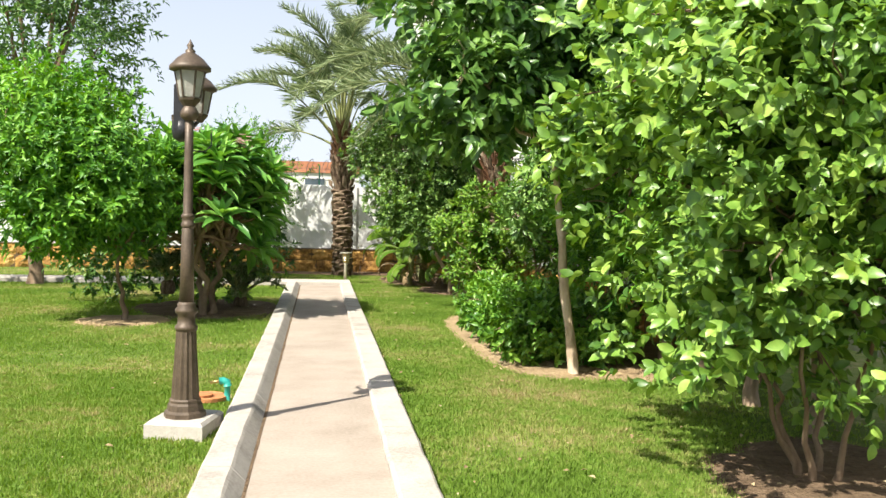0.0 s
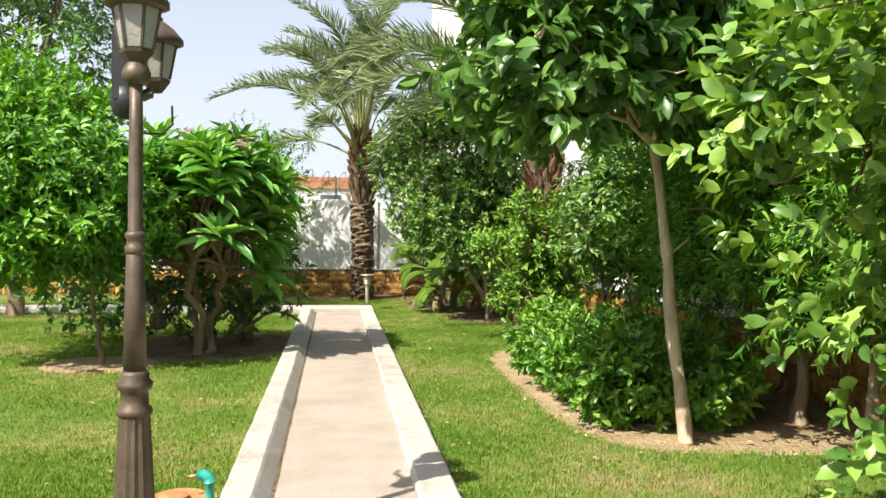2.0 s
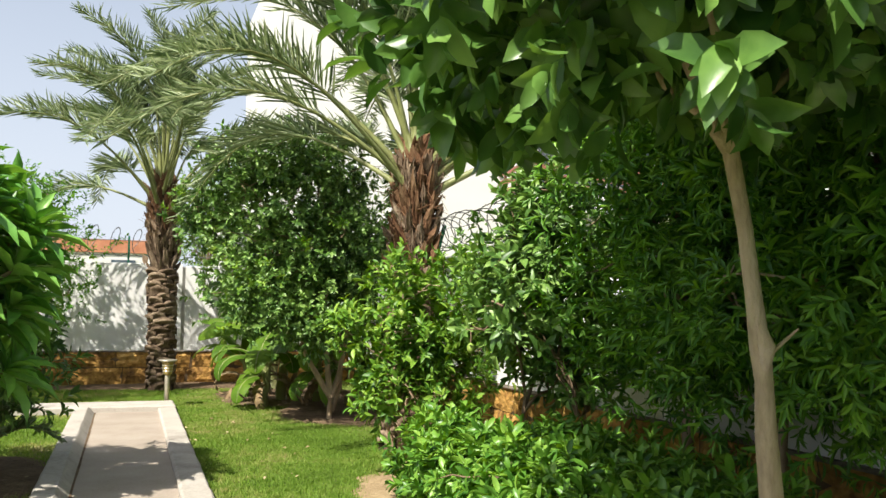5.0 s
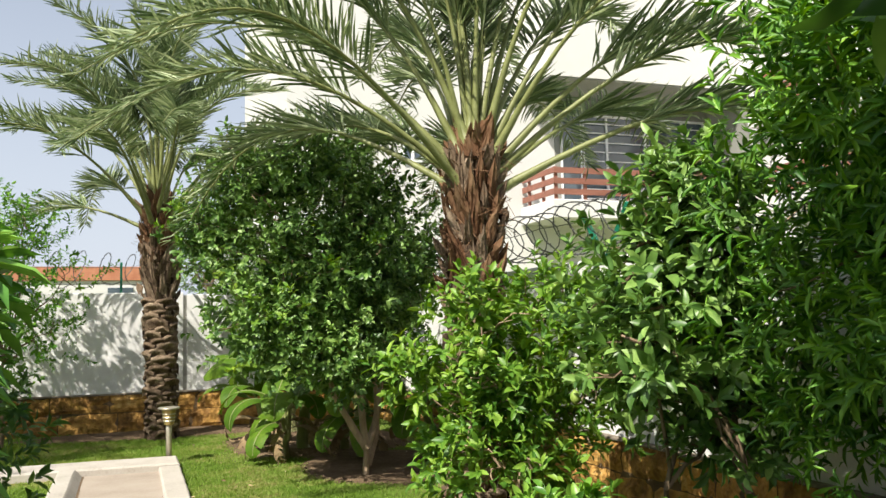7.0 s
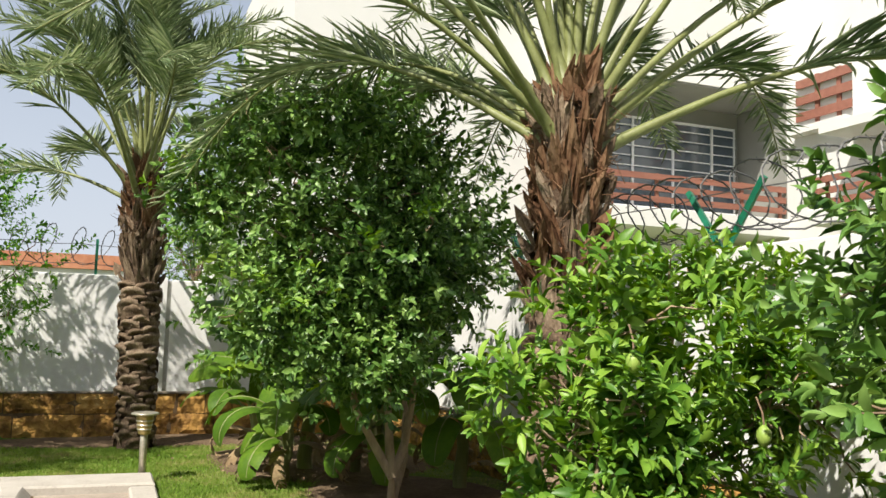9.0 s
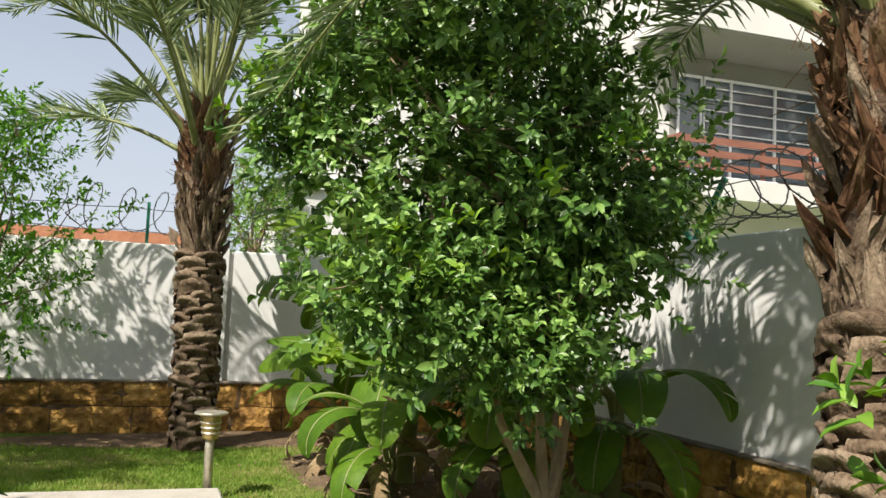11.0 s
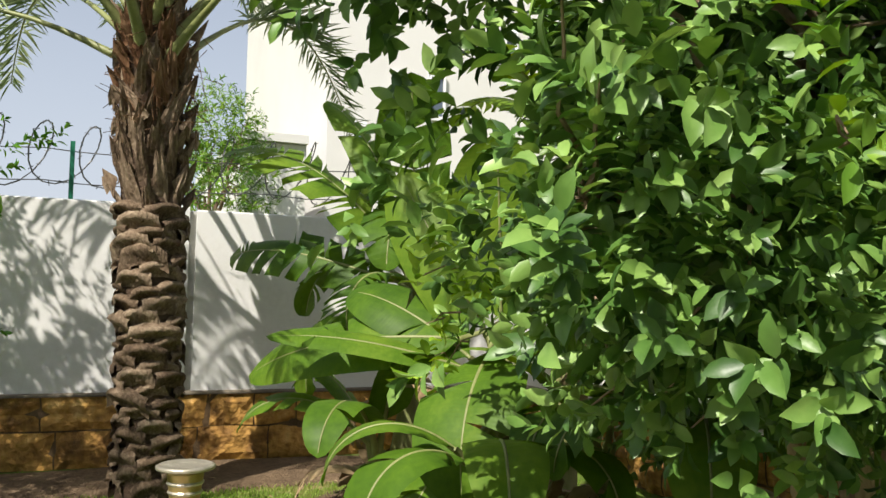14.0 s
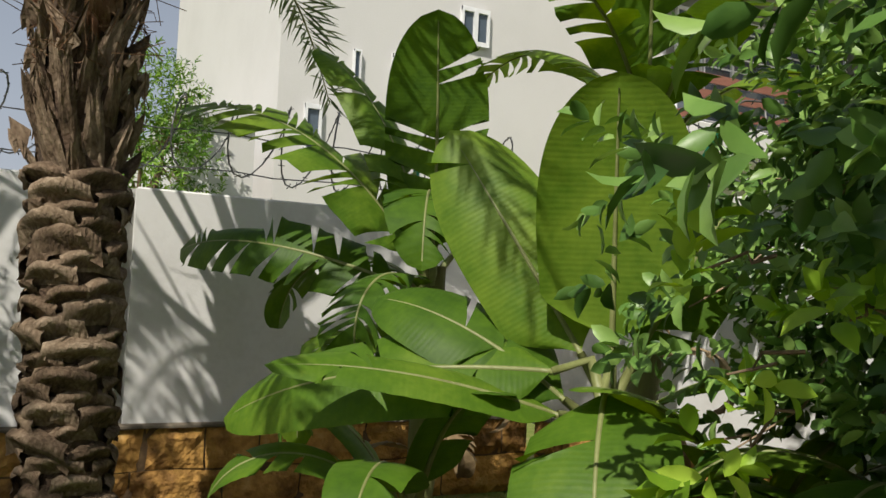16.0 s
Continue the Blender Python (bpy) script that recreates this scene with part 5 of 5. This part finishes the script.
# ---- garden lamp ----
def lantern(parent, at, s):
    x, y, z = at
    body = part("lantern", Geo().lathe([(0.030 * s, 0), (0.045 * s, 0.02 * s), (0.068 * s, 0.05 * s), (0.072 * s, 0.065 * s)], 6, at), M_BRONZE, parent)
    for k in range(6):
        w0, w1 = k * math.pi / 3, (k + 1) * math.pi / 3
        q = [(x + r * s * math.cos(w), y + r * s * math.sin(w), z + h * s) for r, h, w in ((0.066, 0.07, w0), (0.066, 0.07, w1), (0.098, 0.245, w1), (0.098, 0.245, w0))]
        qi = [(x + (a - x) * 0.94, y + (b - y) * 0.94, c) for a, b, c in q]
        part("pane", Geo().add(q + qi, [(0, 1, 2, 3), (7, 6, 5, 4), (0, 4, 5, 1), (3, 2, 6, 7)]), M_LGLASS, body, "cloudy seeded glass pane")
        part("glazing_bar", Geo().tube([q[0], q[3]], 0.008 * s, 5), M_BRONZE, body)
    part("roof", Geo().lathe([(0.108 * s, 0.238 * s), (0.135 * s, 0.248 * s), (0.135 * s, 0.268 * s), (0.120 * s, 0.285 * s), (0.085 * s, 0.325 * s), (0.045 * s, 0.355 * s), (0.030 * s, 0.362 * s), (0.034 * s, 0.375 * s), (0.016 * s, 0.392 * s), (0.024 * s, 0.410 * s), (0.010 * s, 0.430 * s), (0.003 * s, 0.450 * s)], 18, at), M_BRONZE, body, smooth=True)
    return body


lamp = thing("garden_lamp", "tall bronze fluted lamp post with glass lanterns on a concrete block", "lamp post", at=(-0.245, 4.10, 0))
g = Geo().box(-0.19, -0.21, -0.10, 0.19, 0.21, 0.095, 0.02)
block = part("base_block", g, M_KERB, lamp, "weathered concrete footing block")
block.rotation_euler = (0, 0, radians(-12))
part("foot", Geo().lathe([(0.1348, 0.095), (0.1348, 0.125), (0.1175, 0.14), (0.1114, 0.175), (0.1027, 0.19), (0.1027, 0.205), (0.0940, 0.215)], 10), M_BRONZE, lamp)
part("fluted_column", Geo().lathe([(0.0905, 0.215), (0.0818, 0.35), (0.0679, 0.58), (0.0644, 0.66)], 28, flute=0.09), M_BRONZE, lamp)
part("collar", Geo().lathe([(0.0644, 0.655), (0.0731, 0.668), (0.0731, 0.685), (0.0574, 0.70), (0.0557, 0.76), (0.0713, 0.775), (0.0748, 0.795), (0.0574, 0.812), (0.0609, 0.83), (0.0478, 0.845)], 18), M_BRONZE, lamp, smooth=True)
part("pole", Geo().lathe([(0.0478, 0.84), (0.0426, 1.1), (0.0374, 1.33), (0.0313, 1.34), (0.0287, 1.8), (0.0261, 2.06)], 14), M_BRONZE, lamp, smooth=True)
part("ring", Geo().lathe([(0.0374, 1.325), (0.0435, 1.335), (0.0435, 1.355), (0.0365, 1.365), (0.0365, 1.385), (0.0426, 1.395), (0.0426, 1.41), (0.0331, 1.42)], 14), M_BRONZE, lamp, smooth=True)
part("bracket", Geo().lathe([(0.030, 2.02), (0.055, 2.04), (0.060, 2.07), (0.045, 2.10), (0.026, 2.12), (0.026, 2.16)], 12), M_BRONZE, lamp, smooth=True)
part("arm", Geo().tube([(0, 0, 2.03), (0.0, 0.16, 1.99), (0.0, 0.28, 2.02), (0.0, 0.32, 2.08)], 0.014, 7), M_BRONZE, lamp, smooth=True)
part("arm", Geo().tube([(0, 0, 2.03), (-0.06, 0.14, 1.99), (-0.14, 0.27, 2.02), (-0.15, 0.30, 2.08)], 0.014, 7), M_BRONZE, lamp, smooth=True)
lantern(lamp, (0, 0, 2.10), 0.98)
lantern(lamp, (0.015, 0.32, 2.04), 0.88)
spk = thing("loudspeaker", "black plastic box fixed beside the lamp's lantern", "loudspeaker", at=(-0.30, 4.20, 1.93))
part("body", Geo().box(-0.05, -0.07, 0.04, 0.035, 0.07, 0.34, 0.02), M_BLACK, spk)
part("cup", Geo().lathe([(0.02, -0.01), (0.055, 0.01), (0.064, 0.06), (0.064, 0.12)], 12, (-0.005, -0.01, -0.03)), M_BLACK, spk, smooth=True)
part("bracket", Geo().tube([(0.03, 0, 0.05), (0.10, -0.03, 0.09)], 0.012, 6), M_BLACK, spk)
part("cable", Geo().tube([(0.0, 0, 0.0), (0.03, -0.02, -0.07), (0.08, -0.03, -0.10), (0.15, -0.04, -0.10), (0.19, -0.04, -0.06), (0.185, -0.03, 0.02)], 0.005, 5), M_BLACK, spk)

tap = thing("garden_tap", "teal plastic standpipe with a brass tap in the grass", "tap", at=(-0.07, 5.03, -0.01))
part("pipe", Geo().tube([(0, 0, -0.02), (0, 0, 0.13)], [0.024, 0.022], 12), M_TEAL, tap, smooth=True)
part("elbow", Geo().tube([(0.0, 0, 0.115), (-0.005, 0, 0.145), (-0.03, 0, 0.155), (-0.06, 0, 0.152)], [0.030, 0.031, 0.028, 0.028], 12), M_TEAL, tap, smooth=True)
part("spout", Geo().tube([(-0.06, 0, 0.152), (-0.13, 0, 0.142)], [0.012, 0.010], 8), M_BRASS, tap, smooth=True)
pot = thing("terracotta_lid", "broken round terracotta cover lying in the grass", "cover", at=(-0.22, 5.05, 0.0))
part("rim", Geo().lathe([(0.15, 0.0), (0.15, 0.028), (0.13, 0.035), (0.11, 0.030)], 20), M_TERRA, pot)
part("shard", Geo().lathe([(0.075, 0.034), (0.078, 0.05), (0.05, 0.06)], 14, (-0.03, -0.05, 0)), M_TERRA, pot)

bol = thing("bollard_light", "low steel bollard light with a flared cap", "garden light", at=(1.15, 16.21, 0))
part("pole", Geo().lathe([(0.034, -0.02), (0.034, 0.42), (0.028, 0.43)], 14), M_STEEL, bol, smooth=True)
part("head", Geo().lathe([(0.036, 0.43), (0.058, 0.44), (0.060, 0.46), (0.080, 0.60), (0.083, 0.615)], 18), M_BRASS, bol, "ribbed yellowish lamp head", smooth=True)
part("cap", Geo().lathe([(0.084, 0.612), (0.126, 0.622), (0.128, 0.634), (0.110, 0.643), (0.104, 0.636), (0.02, 0.634)], 22), M_STEEL, bol, smooth=True)
for z in (0.475, 0.515, 0.555):
    part("band", Geo().lathe([(0.063 + (z - .46) * 0.143, z), (0.068 + (z - .46) * 0.143, z + 0.008), (0.064 + (z - .46) * 0.143, z + 0.016)], 18), M_STEEL, bol)
